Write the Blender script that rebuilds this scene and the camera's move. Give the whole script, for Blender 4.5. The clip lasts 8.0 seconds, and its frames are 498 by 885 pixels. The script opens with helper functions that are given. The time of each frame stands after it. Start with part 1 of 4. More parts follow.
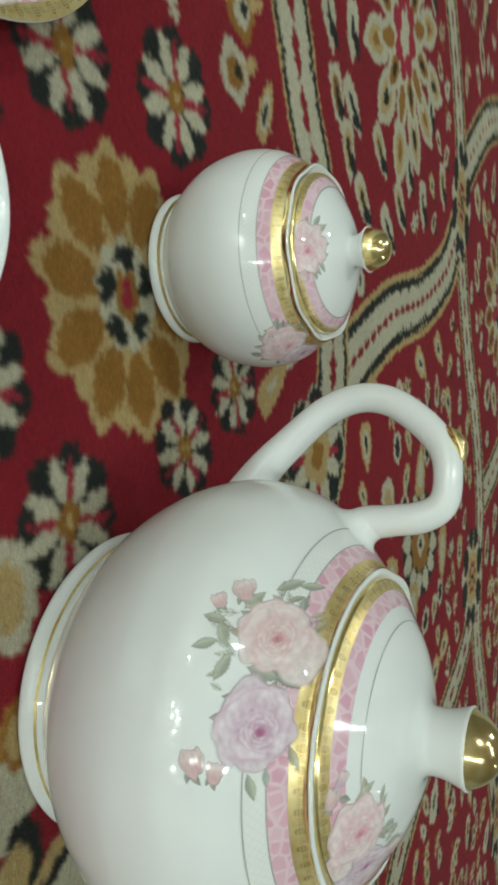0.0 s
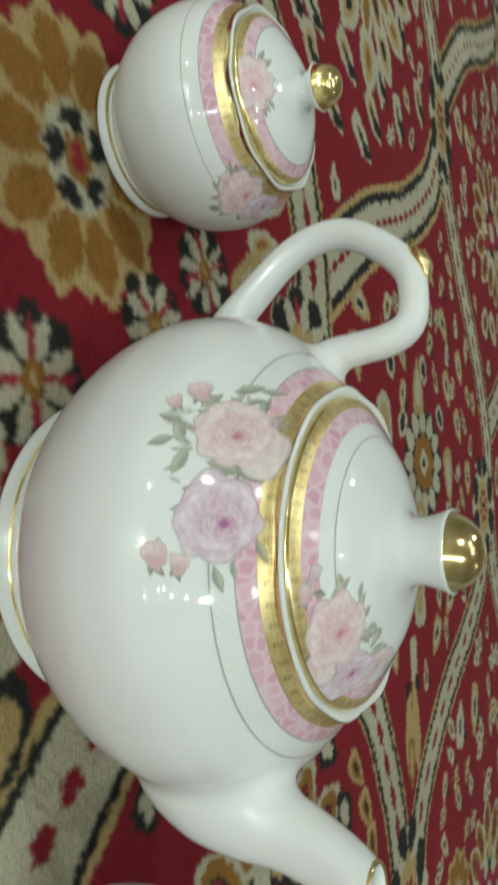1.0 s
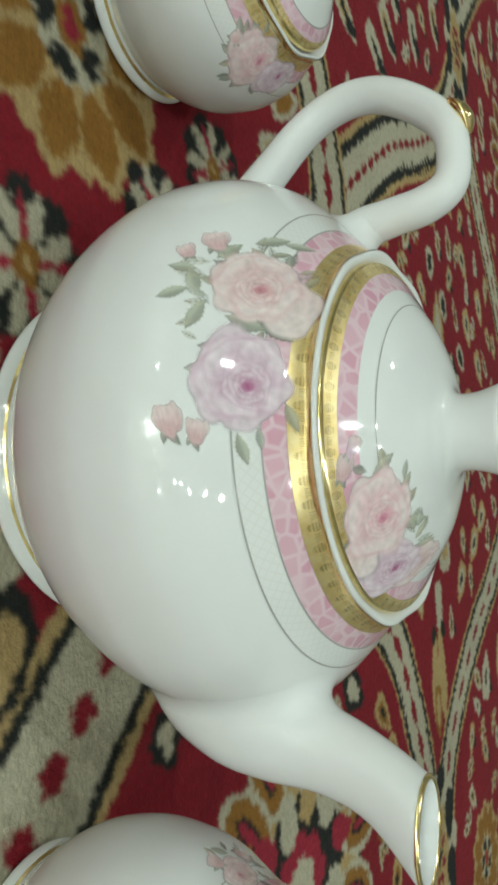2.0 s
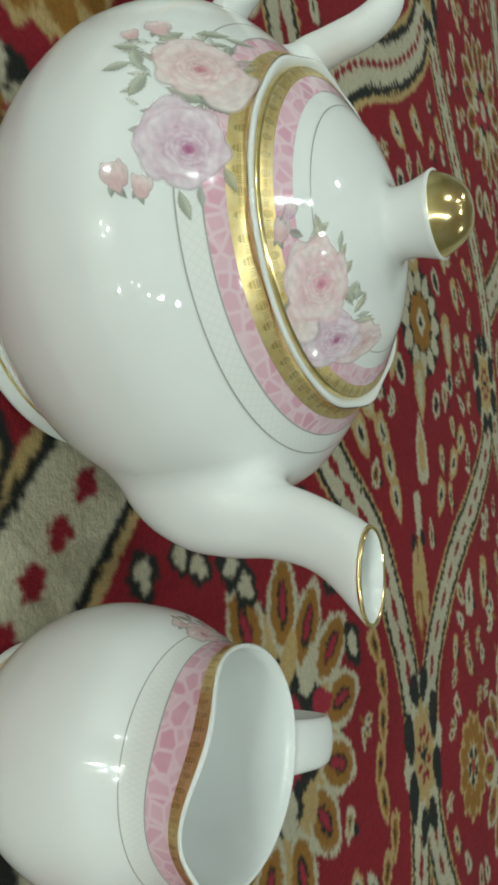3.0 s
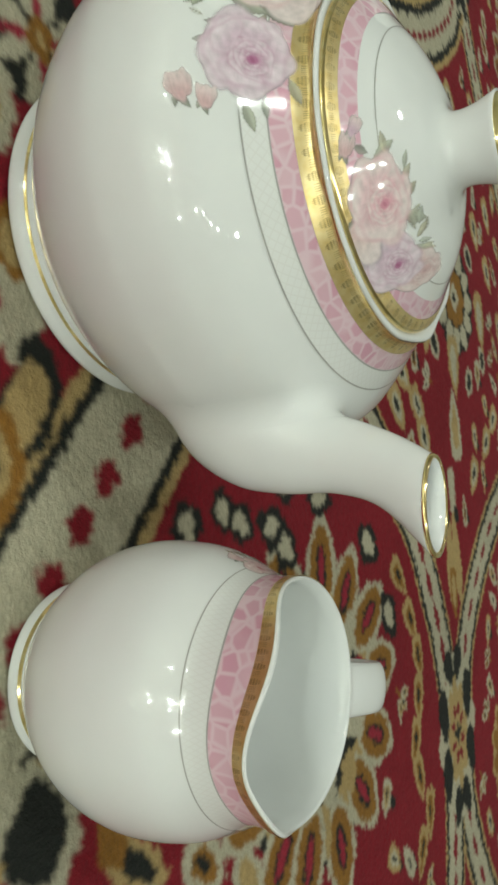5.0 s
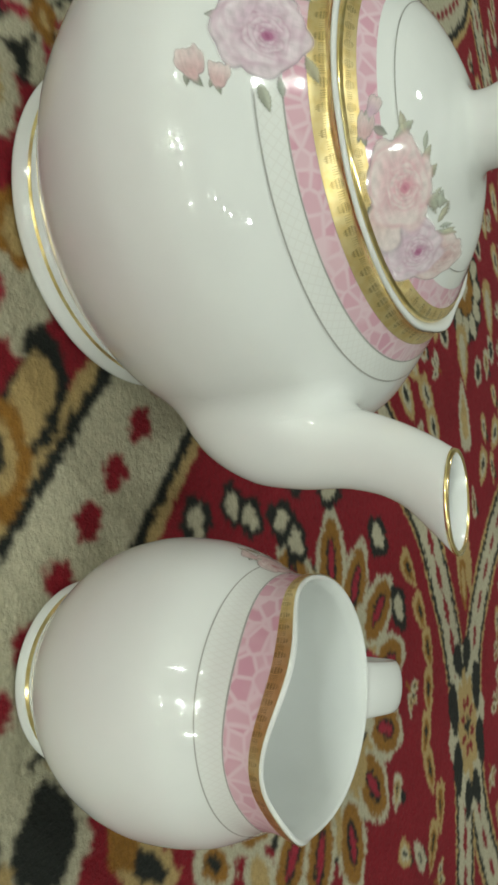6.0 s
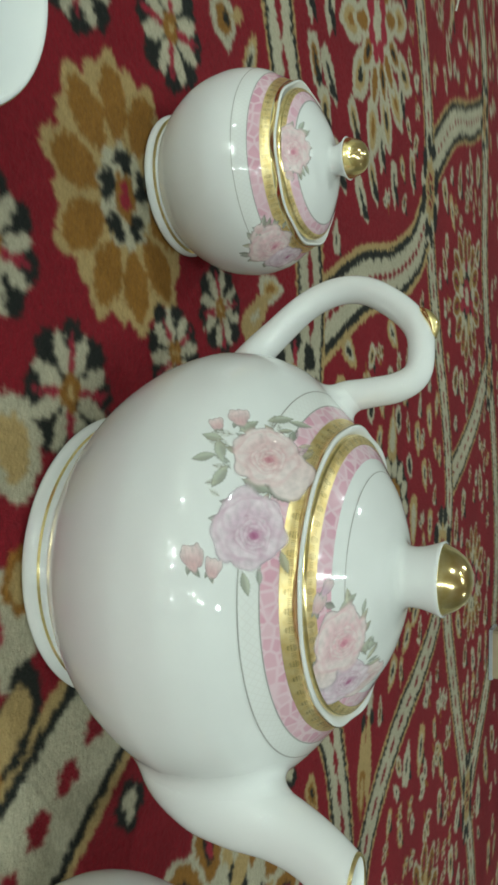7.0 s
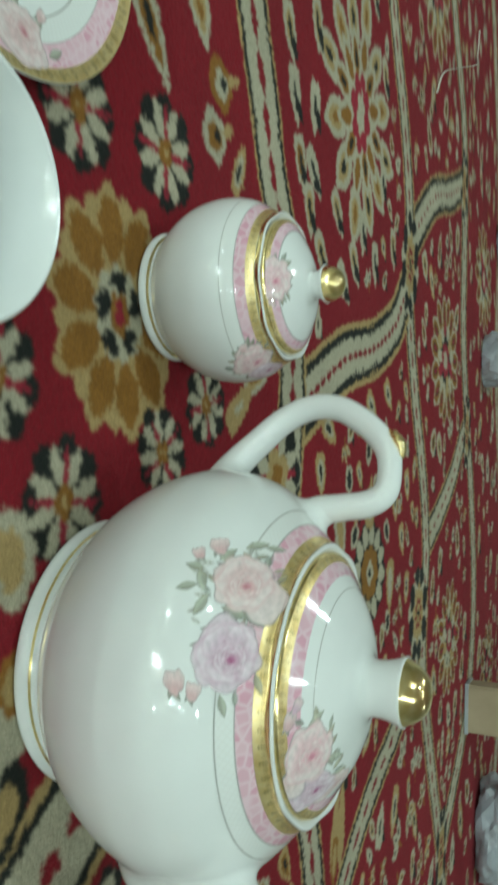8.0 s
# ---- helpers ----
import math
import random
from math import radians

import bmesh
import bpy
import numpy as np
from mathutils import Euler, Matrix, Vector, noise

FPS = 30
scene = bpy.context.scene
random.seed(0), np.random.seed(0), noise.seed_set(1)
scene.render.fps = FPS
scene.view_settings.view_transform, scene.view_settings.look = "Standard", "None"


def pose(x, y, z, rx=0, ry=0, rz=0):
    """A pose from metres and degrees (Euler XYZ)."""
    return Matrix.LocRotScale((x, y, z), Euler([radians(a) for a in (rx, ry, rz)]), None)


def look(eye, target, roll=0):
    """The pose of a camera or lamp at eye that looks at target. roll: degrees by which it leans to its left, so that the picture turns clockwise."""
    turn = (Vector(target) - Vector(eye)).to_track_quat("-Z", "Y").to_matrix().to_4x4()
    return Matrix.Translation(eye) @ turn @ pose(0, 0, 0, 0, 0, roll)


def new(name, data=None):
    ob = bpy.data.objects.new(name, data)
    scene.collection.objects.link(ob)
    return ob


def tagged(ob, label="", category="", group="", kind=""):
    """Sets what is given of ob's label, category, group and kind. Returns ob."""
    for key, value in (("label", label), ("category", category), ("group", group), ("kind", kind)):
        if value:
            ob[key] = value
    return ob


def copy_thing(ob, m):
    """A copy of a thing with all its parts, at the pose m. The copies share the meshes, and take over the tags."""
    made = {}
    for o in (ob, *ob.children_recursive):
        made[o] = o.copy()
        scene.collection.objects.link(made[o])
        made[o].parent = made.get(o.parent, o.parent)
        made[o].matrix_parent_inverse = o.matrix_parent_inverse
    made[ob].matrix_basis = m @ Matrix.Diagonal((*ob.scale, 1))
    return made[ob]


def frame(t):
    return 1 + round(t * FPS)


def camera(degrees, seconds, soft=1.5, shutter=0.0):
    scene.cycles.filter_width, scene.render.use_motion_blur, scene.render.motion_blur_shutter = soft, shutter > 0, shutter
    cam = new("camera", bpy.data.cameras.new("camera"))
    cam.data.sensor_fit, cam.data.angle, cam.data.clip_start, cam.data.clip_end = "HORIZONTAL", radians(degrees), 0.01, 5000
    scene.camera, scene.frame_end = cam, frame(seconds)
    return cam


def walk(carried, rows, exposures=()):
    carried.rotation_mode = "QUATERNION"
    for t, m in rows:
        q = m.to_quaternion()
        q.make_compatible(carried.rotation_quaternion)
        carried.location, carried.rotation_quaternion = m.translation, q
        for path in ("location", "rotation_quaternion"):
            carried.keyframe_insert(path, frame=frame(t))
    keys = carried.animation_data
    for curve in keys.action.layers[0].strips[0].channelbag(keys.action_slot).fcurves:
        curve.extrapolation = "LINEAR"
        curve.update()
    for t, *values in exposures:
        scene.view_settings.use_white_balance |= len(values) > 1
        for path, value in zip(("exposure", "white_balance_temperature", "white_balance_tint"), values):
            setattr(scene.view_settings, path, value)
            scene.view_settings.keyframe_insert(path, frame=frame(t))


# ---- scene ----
cam = camera(37.0, 8.0, soft=3.0, shutter=0.3)
PATH = [
    (0, (-0.077, -0.261, 0.213), (-0.212, 1.482, -0.76), 91.1),
    (0.5, (-0.059, -0.261, 0.228), (-0.246, 1.475, -0.747), 87.9),
    (1, (-0.015, -0.241, 0.226), (-0.136, 1.481, -0.784), 86.6),
    (1.2, (-0.002, -0.234, 0.219), (-0.075, 1.482, -0.805), 87.2),
    (2.3, (0.031, -0.214, 0.204), (-0.023, 1.497, -0.83), 86.0),
    (2.5, (0.049, -0.215, 0.213), (0.021, 1.495, -0.823), 86.2),
    (3, (0.081, -0.224, 0.221), (0.049, 1.492, -0.805), 85.1),
    (3.5, (0.083, -0.227, 0.213), (0.088, 1.484, -0.822), 86.7),
    (4, (0.093, -0.23, 0.205), (0.104, 1.474, -0.843), 86.9),
    (4.5, (0.102, -0.227, 0.205), (0.106, 1.468, -0.856), 86.1),
    (5, (0.102, -0.227, 0.206), (0.068, 1.465, -0.86), 85.2),
    (5.2, (0.104, -0.224, 0.201), (0.084, 1.453, -0.888), 85.8),
    (6.3, (0.094, -0.222, 0.199), (0.094, 1.475, -0.859), 85.6),
    (6.5, (0.05, -0.244, 0.202), (-0.028, 1.49, -0.792), 88.4),
    (7, (-0.008, -0.279, 0.218), (-0.227, 1.492, -0.686), 90.2),
    (7.5, (-0.008, -0.278, 0.22), (-0.221, 1.491, -0.688), 89.7),
    (8, (-0.042, -0.307, 0.231), (-0.347, 1.47, -0.636), 90.2),
]
walk(cam, [(t, look(eye, target, roll)) for t, eye, target, roll in PATH],
     [(0.0, -0.02, 6400, 9), (1.0, 0.0, 6480, 10), (3.0, -0.02, 6450, 8), (4.5, -0.03, 6850, 11), (6.5, -0.03, 6850, 11), (7.0, -0.04, 6380, 7), (8.0, -0.02, 6080, 0)])

PI = math.pi

# ---- light: a hall at night, lit by rows of ceiling lamps ----
world = bpy.data.worlds.new("hall_air")
scene.world = world
world.use_nodes = True
world.node_tree.nodes["Background"].inputs[0].default_value = (0.8, 1.0, 0.9, 1)
world.node_tree.nodes["Background"].inputs[1].default_value = 0.05
CEILING = 2.7
LAMP_GAIN = 0.80
# place, watts and bulb radius of each globe lamp: a row beside the carpet, a few overhead, and the far end of the hall
# the far ones get extra watts, as low frontal fill on the porcelain
LAMP_SPOTS = [(0.87, -1.25, 25.9, 0.046), (0.88, -1.72, 14.4, 0.036), (0.9, -2.12, 17.3, 0.036), (0.88, -2.85, 23.0, 0.040), (1.06, -3.85, 34.6, 0.046), (-1.32, -1.02, 46.1, 0.040),
              (-1.32, 1.3, 37.4, 0.053), (-0.8, 0.02, 17.3, 0.031), (-0.2, 0.2, 11.5, 0.019), (0.16, 0.25, 11.5, 0.019), (1.6, 1.5, 20.2, 0.031), (-0.52, -8.5, 151.2, 0.05),
              (-1.1, -9.3, 221.8, 0.075), (0.25, -9.4, 151.2, 0.05), (-1.0, -12.6, 151.2, 0.05), (-2.2, -13.4, 151.2, 0.05), (-4.9, -8.4, 171.4, 0.05), (2.7, -8.8, 171.4, 0.05)]


# ---- materials ----
def shader(name, rough=0.5, metal=0.0):
    m = bpy.data.materials.new(name)
    m.use_nodes = True
    nt = m.node_tree
    b = nt.nodes["Principled BSDF"]
    b.inputs["Roughness"].default_value = rough
    b.inputs["Metallic"].default_value = metal
    return m, nt, b


def node(nt, kind, **values):
    n = nt.nodes.new(kind)
    for key, value in values.items():
        n.inputs[key].default_value = value
    return n


def ramp(nt, source, stops):
    r = nt.nodes.new("ShaderNodeValToRGB")
    while len(r.color_ramp.elements) < len(stops):
        r.color_ramp.elements.new(0.5)
    for e, (p, c) in zip(r.color_ramp.elements, stops):
        e.position, e.color = p, (*c, 1)
    nt.links.new(source, r.inputs[0])
    return r.outputs[0]


def noise_of(nt, scale, detail=3.0, coords="Object"):
    tc = nt.nodes.new("ShaderNodeTexCoord")
    n = node(nt, "ShaderNodeTexNoise", Scale=scale, Detail=detail)
    nt.links.new(tc.outputs[coords], n.inputs["Vector"])
    return n


def bump(nt, b, source, strength, distance):
    k = node(nt, "ShaderNodeBump", Strength=strength, Distance=distance)
    nt.links.new(source, k.inputs["Height"])
    nt.links.new(k.outputs[0], b.inputs["Normal"])


def plain(name, low, high, scale, rough=0.5, metal=0.0, relief=0.0):
    m, nt, b = shader(name, rough, metal)
    n = noise_of(nt, scale, 4)
    nt.links.new(ramp(nt, n.outputs[0], [(0.3, low), (0.7, high)]), b.inputs["Base Color"])
    if relief:
        bump(nt, b, n.outputs[0], 0.5, relief)
    return m


def porcelain():
    m, nt, b = shader("glazed_porcelain", 0.035)
    n = noise_of(nt, 30, 4)
    nt.links.new(ramp(nt, n.outputs[0], [(0.3, (0.815, 0.84, 0.825)), (0.7, (0.85, 0.875, 0.86))]), b.inputs["Base Color"])
    wave = noise_of(nt, 42, 1)
    bump(nt, b, wave.outputs[0], 0.12, 0.0007)
    b.inputs["IOR"].default_value = 1.55
    return m


def sums(nt, op, a, b=None):
    """One arithmetic node; a and b are sockets or numbers."""
    n = nt.nodes.new("ShaderNodeMath")
    n.operation = op
    for slot, value in enumerate((a, b)):
        if isinstance(value, (int, float)):
            n.inputs[slot].default_value = value
        elif value is not None:
            nt.links.new(value, n.inputs[slot])
    return n.outputs[0]


def mixed(nt, factor, a, b):
    mix = nt.nodes.new("ShaderNodeMix")
    mix.data_type = "RGBA"
    for slot, value in ((0, factor), (6, a), (7, b)):
        if isinstance(value, tuple):
            mix.inputs[slot].default_value = (*value, 1)
        else:
            nt.links.new(value, mix.inputs[slot])
    return mix.outputs[2]


def round_coords(nt):
    """How far round a vessel, and how far up a band, each 0 to 1."""
    tc = nt.nodes.new("ShaderNodeTexCoord")
    split = nt.nodes.new("ShaderNodeSeparateXYZ")
    nt.links.new(tc.outputs["UV"], split.inputs[0])
    return split.outputs[0], split.outputs[1]


def gold_print(name, rough, pattern):
    m, nt, b = shader(name, rough, 0.82 if pattern else 1.0)
    n = noise_of(nt, 260, 3)
    base = ramp(nt, n.outputs[0], [(0.35, (0.84, 0.64, 0.27)), (0.65, (0.94, 0.78, 0.42))])
    if pattern:
        # brown rosettes with bars between them, printed along the middle of the band
        u, v = round_coords(nt)
        a = sums(nt, "SUBTRACT", sums(nt, "FRACT", sums(nt, "MULTIPLY", u, 58.0)), 0.5)
        c = sums(nt, "MULTIPLY", sums(nt, "SUBTRACT", v, 0.5), 0.62)
        r = sums(nt, "SQRT", sums(nt, "ADD", sums(nt, "MULTIPLY", a, a), sums(nt, "MULTIPLY", c, c)))
        weave = sums(nt, "MULTIPLY", sums(nt, "SINE", sums(nt, "MULTIPLY", sums(nt, "ADD", a, c), 40.0)), sums(nt, "SINE", sums(nt, "MULTIPLY", sums(nt, "SUBTRACT", a, c), 40.0)))
        rosette = sums(nt, "MULTIPLY", sums(nt, "LESS_THAN", r, 0.21), sums(nt, "GREATER_THAN", weave, -0.12))
        bars = sums(nt, "MULTIPLY", sums(nt, "GREATER_THAN", sums(nt, "SINE", sums(nt, "MULTIPLY", a, 62.0)), 0.45), sums(nt, "MULTIPLY", sums(nt, "LESS_THAN", sums(nt, "ABSOLUTE", c), 0.10), sums(nt, "GREATER_THAN", r, 0.29)))
        worn = ramp(nt, noise_of(nt, 400, 2).outputs[0], [(0.35, (0.35,) * 3), (0.6, (1, 1, 1))])
        mask = sums(nt, "MULTIPLY", sums(nt, "MAXIMUM", rosette, bars), worn)
        base = mixed(nt, sums(nt, "MULTIPLY", mask, 0.62), base, (0.26, 0.15, 0.04))
    nt.links.new(base, b.inputs["Base Color"])
    bump(nt, b, n.outputs[0], 0.15, 0.0003)
    return m


def pink_cells():
    m, nt, b = shader("pink_mosaic_print", 0.1)
    tc = nt.nodes.new("ShaderNodeTexCoord")
    v = node(nt, "ShaderNodeTexVoronoi", Scale=205.0)
    v.feature = "DISTANCE_TO_EDGE"
    w = node(nt, "ShaderNodeTexVoronoi", Scale=205.0)
    nt.links.new(tc.outputs["Object"], v.inputs["Vector"])
    nt.links.new(tc.outputs["Object"], w.inputs["Vector"])
    hue = nt.nodes.new("ShaderNodeSeparateColor")
    nt.links.new(w.outputs["Color"], hue.inputs[0])
    cell = ramp(nt, hue.outputs[0], [(0.05, (0.70, 0.37, 0.47)), (0.5, (0.73, 0.43, 0.52)), (0.95, (0.76, 0.52, 0.59))])
    edge = ramp(nt, v.outputs["Distance"], [(0.04, (1, 1, 1)), (0.16, (0, 0, 0))])
    # the print fades to a plain pale pink here and there
    fade = ramp(nt, noise_of(nt, 70, 2).outputs[0], [(0.45, (0, 0, 0)), (0.75, (0.6, 0.6, 0.6))])
    colour = mixed(nt, fade, mixed(nt, edge, cell, (0.80, 0.60, 0.66)), (0.78, 0.56, 0.63))
    nt.links.new(colour, b.inputs["Base Color"])
    return m


def lattice_print():
    m, nt, b = shader("pale_lattice_print", 0.08)
    u, v = round_coords(nt)
    lines = None
    for sign in ("ADD", "SUBTRACT"):
        wave = sums(nt, "ABSOLUTE", sums(nt, "SINE", sums(nt, sign, sums(nt, "MULTIPLY", u, 130 * PI), sums(nt, "MULTIPLY", v, 2.6 * PI))))
        lines = wave if lines is None else sums(nt, "MINIMUM", lines, wave)
    nt.links.new(ramp(nt, lines, [(0.10, (0.785, 0.798, 0.772)), (0.36, (0.82, 0.842, 0.82))]), b.inputs["Base Color"])
    return m


def tinted(name, rough, sheen=0.0, grain=0.0):
    """A surface coloured by its mesh's own colours: printed flowers, dyed wool."""
    m, nt, b = shader(name, rough)
    a = nt.nodes.new("ShaderNodeVertexColor")
    a.layer_name = "dye"
    colour = a.outputs[0]
    if grain:
        fine = noise_of(nt, 900, 2)
        along = nt.nodes.new("ShaderNodeMapping")
        along.inputs["Scale"].default_value = (0.3, 1.0, 1.0)
        nt.links.new(fine.inputs["Vector"].links[0].from_socket, along.inputs["Vector"])
        nt.links.new(along.outputs[0], fine.inputs["Vector"])
        broad = noise_of(nt, 9, 3)
        for src, lo, hi in ((fine, 0.88, 1.08), (broad, 0.88, 1.1)):
            mix = nt.nodes.new("ShaderNodeMix")
            mix.data_type, mix.blend_type = "RGBA", "MULTIPLY"
            mix.inputs[0].default_value = 1.0
            nt.links.new(colour, mix.inputs[6])
            nt.links.new(ramp(nt, src.outputs[0], [(0.3, (lo,) * 3), (0.7, (hi,) * 3)]), mix.inputs[7])
            colour = mix.outputs[2]
        tuft = noise_of(nt, 650, 3)
        bump(nt, b, tuft.outputs[0], 0.5, 0.0016)
    else:
        nt.links.new(a.outputs[1], b.inputs["Alpha"])
    nt.links.new(colour, b.inputs["Base Color"])
    b.inputs["Sheen Weight"].default_value = sheen
    b.inputs["Sheen Roughness"].default_value = 0.45
    return m


PORCELAIN = porcelain()
GOLD = gold_print("polished_gold_glaze", 0.16, False)
GOLD_BAND = gold_print("patterned_gold_band", 0.38, True)
PINK = pink_cells()
LATTICE = lattice_print()
GREY_LINE = plain("grey_line_print", (0.40, 0.40, 0.38), (0.46, 0.46, 0.43), 80, 0.12)
FLOWERS = tinted("rose_print", 0.05)
WOOL = tinted("carpet_wool", 0.97, 0.0, 1.0)
PLASTER = plain("painted_plaster", (0.70, 0.72, 0.66), (0.78, 0.79, 0.73), 3, 0.8, 0.0, 0.002)
FLOOR_STONE = plain("dull_stone_floor", (0.44, 0.42, 0.38), (0.52, 0.50, 0.45), 5, 0.5)
LAMP_METAL = plain("white_lamp_housing", (0.72, 0.72, 0.70), (0.78, 0.78, 0.76), 12, 0.4)
BEIGE_BOARD = plain("beige_board", (0.34, 0.27, 0.17), (0.44, 0.35, 0.23), 14, 0.6, 0.0, 0.0008)
GREY_PLASTIC = plain("grey_plastic_film", (0.30, 0.33, 0.36), (0.42, 0.45, 0.48), 18, 0.28, 0.0, 0.001)
CLEAR_PLASTIC = plain("pale_plastic_strip", (0.55, 0.52, 0.45), (0.65, 0.62, 0.55), 60, 0.2)


# ---- mesh helpers ----
def finish(name, bm, material, smooth=True):
    bmesh.ops.recalc_face_normals(bm, faces=bm.faces)
    me = bpy.data.meshes.new(name)
    bm.to_mesh(me)
    bm.free()
    me.materials.append(material)
    if smooth:
        me.shade_smooth()
    return me


def part(name, bm, material, parent, label="", smooth=True):
    ob = new(name, finish(name, bm, material, smooth))
    ob.parent = parent
    return tagged(ob, label)


def thing(name, at, label, category, rz=0.0, group="", kind=""):
    ob = new(name)
    ob.empty_display_size = 0.02
    ob.matrix_basis = pose(*at, 0, 0, rz)
    return tagged(ob, label, category, group, kind)


def spline(points, n):
    """A smooth line through the points, n steps to a span."""
    p = [Vector(q) for q in points]
    p = [p[0] * 2 - p[1], *p, p[-1] * 2 - p[-2]]
    out = []
    for a, b, c, d in zip(p, p[1:], p[2:], p[3:]):
        for i in range(n):
            t = i / n
            out.append(0.5 * (2 * b + (c - a) * t + (2 * a - 5 * b + 4 * c - d) * t * t + (3 * b - a - 3 * c + d) * t ** 3))
    return [*out, p[-2].copy()]


def profile(points, n=5):
    return [(max(0.0, v.x), v.y) for v in spline([(r, z, 0) for r, z in points], n)]


def turned(prof, seg=96, shape=None, close=False):
    """A turned form; shape(r, z, angle) may bend it to (r, z)."""
    bm = bmesh.new()
    rings = []
    for r, z in prof:
        if r < 1e-5:
            rings.append([bm.verts.new((0, 0, z))])
            continue
        ring = []
        for i in range(seg):
            a = 2 * PI * i / seg
            rr, zz = shape(r, z, a) if shape else (r, z)
            ring.append(bm.verts.new((rr * math.cos(a), rr * math.sin(a), zz)))
        rings.append(ring)
    uv = bm.loops.layers.uv.new("round")
    for k, (a, b) in enumerate(zip(rings, rings[1:])):
        for i in range(seg):
            j = (i + 1) % seg
            corners = {}
            for vert, at in ((a[i % len(a)], (i, k)), (a[j % len(a)], (i + 1, k)), (b[j % len(b)], (i + 1, k + 1)), (b[i % len(b)], (i, k + 1))):
                corners.setdefault(vert, (at[0] / seg, at[1] / (len(rings) - 1)))
            if len(corners) > 2:
                for loop in bm.faces.new(list(corners)).loops:
                    loop[uv].uv = corners[loop.vert]
    return bm


def between(prof, z0, z1, out=0.0):
    """The stretch of an outline between two heights, moved out from the surface."""
    def at(z):
        for (r0, a), (r1, b) in zip(prof, prof[1:]):
            if min(a, b) <= z <= max(a, b) and a != b:
                return (r0 + (r1 - r0) * (z - a) / (b - a), z)
        return prof[-1]
    inner = [(r, z) for r, z in prof if min(z0, z1) + 1e-5 < z < max(z0, z1) - 1e-5]
    pts = [at(z0), *inner, at(z1)]
    moved = []
    for i, (r, z) in enumerate(pts):
        a, b = pts[max(0, i - 1)], pts[min(len(pts) - 1, i + 1)]
        t = Vector((b[0] - a[0], b[1] - a[1]))
        t.normalize()
        moved.append((r + t.y * out, z - t.x * out))
    return moved


def sweep(stations, seg=20, caps=True):
    """A tube through stations of (centre, half axis, half axis)."""
    bm = bmesh.new()
    rings = []
    for c, u, v in stations:
        rings.append([bm.verts.new(c + u * math.cos(2 * PI * i / seg) + v * math.sin(2 * PI * i / seg)) for i in range(seg)])
    for a, b in zip(rings, rings[1:]):
        for i in range(seg):
            bm.faces.new((a[i], a[(i + 1) % seg], b[(i + 1) % seg], b[i]))
    if caps:
        bm.faces.new(rings[0])
        bm.faces.new(rings[-1][::-1])
    return bm


def rod(points, radius, seg=14, flat=1.0, n=6):
    """A tube along points in the plane y = 0; radius: one number, or one a point; flat: breadth over thickness."""
    line = spline([(x, 0, z) for x, z in points], n)
    radii = radius if isinstance(radius, (list, tuple)) else [radius] * len(points)
    size = [v.x for v in spline([(r, 0, 0) for r in radii], n)]
    stations = []
    for i, c in enumerate(line):
        t = (line[min(i + 1, len(line) - 1)] - line[max(i - 1, 0)]).normalized()
        side = Vector((0, 1, 0))
        stations.append((c, t.cross(side) * size[i], side * size[i] * flat))
    return stations


def fillet(bm, stations, prof, reach, seg=48, steps=9):
    """Clay smoothed into the joint: a hollow curve from a tube's wall onto the turned form that it grows from."""
    line = np.array(prof)

    def nearest(p):
        """Signed distance outside the turned form, and the foot point on it."""
        q = np.array((math.hypot(p.x, p.y), p.z))
        d = line[1:] - line[:-1]
        t = np.clip(((q - line[:-1]) * d).sum(1) / np.maximum((d * d).sum(1), 1e-12), 0, 1)
        foot = line[:-1] + d * t[:, None]
        gap = np.hypot(*(q - foot).T)
        k = int(gap.argmin())
        side = d[k][1] * (q - foot[k])[0] - d[k][0] * (q - foot[k])[1]
        k_r = foot[k][0] / max(q[0], 1e-9)
        return math.copysign(gap[k], side), Vector((p.x * k_r, p.y * k_r, foot[k][1]))

    columns = []
    for i in range(seg):
        a = 2 * PI * i / seg
        way = [c + u * math.cos(a) + v * math.sin(a) for c, u, v in stations]
        fine = [p.lerp(q, k / 8) for p, q in zip(way, way[1:]) for k in range(8)]
        gaps = [nearest(p)[0] for p in fine]
        cross = max((k for k, g in enumerate(gaps[:len(gaps) // 2]) if g <= 0), default=0) + 1
        joint, run, end = fine[cross], 0.0, cross
        while run < reach and end < len(fine) - 1:
            run += (fine[end + 1] - fine[end]).length
            end += 1
        c, u, v = stations[min(cross // 8, len(stations) - 1)]
        away = (u * math.cos(a) + v * math.sin(a)).normalized()
        foot = nearest(joint + away * reach)[1]
        columns.append([foot.lerp(joint, t).lerp(joint.lerp(fine[end], t), t) for t in (k / steps for k in range(steps + 1))])
    rings = [[bm.verts.new(p) for p in column] for column in columns]
    for a, b in zip(rings, rings[1:] + rings[:1]):
        for k in range(steps):
            bm.faces.new((a[k], a[k + 1], b[k + 1], b[k]))


# ---- printed roses ----
def along(prof):
    """Length along an outline at each of its points."""
    return np.concatenate([[0.0], np.cumsum([math.hypot(b[0] - a[0], b[1] - a[1]) for a, b in zip(prof, prof[1:])])])


def ease(x):
    x = np.clip(x, 0, 1)
    return x * x * (3 - 2 * x)


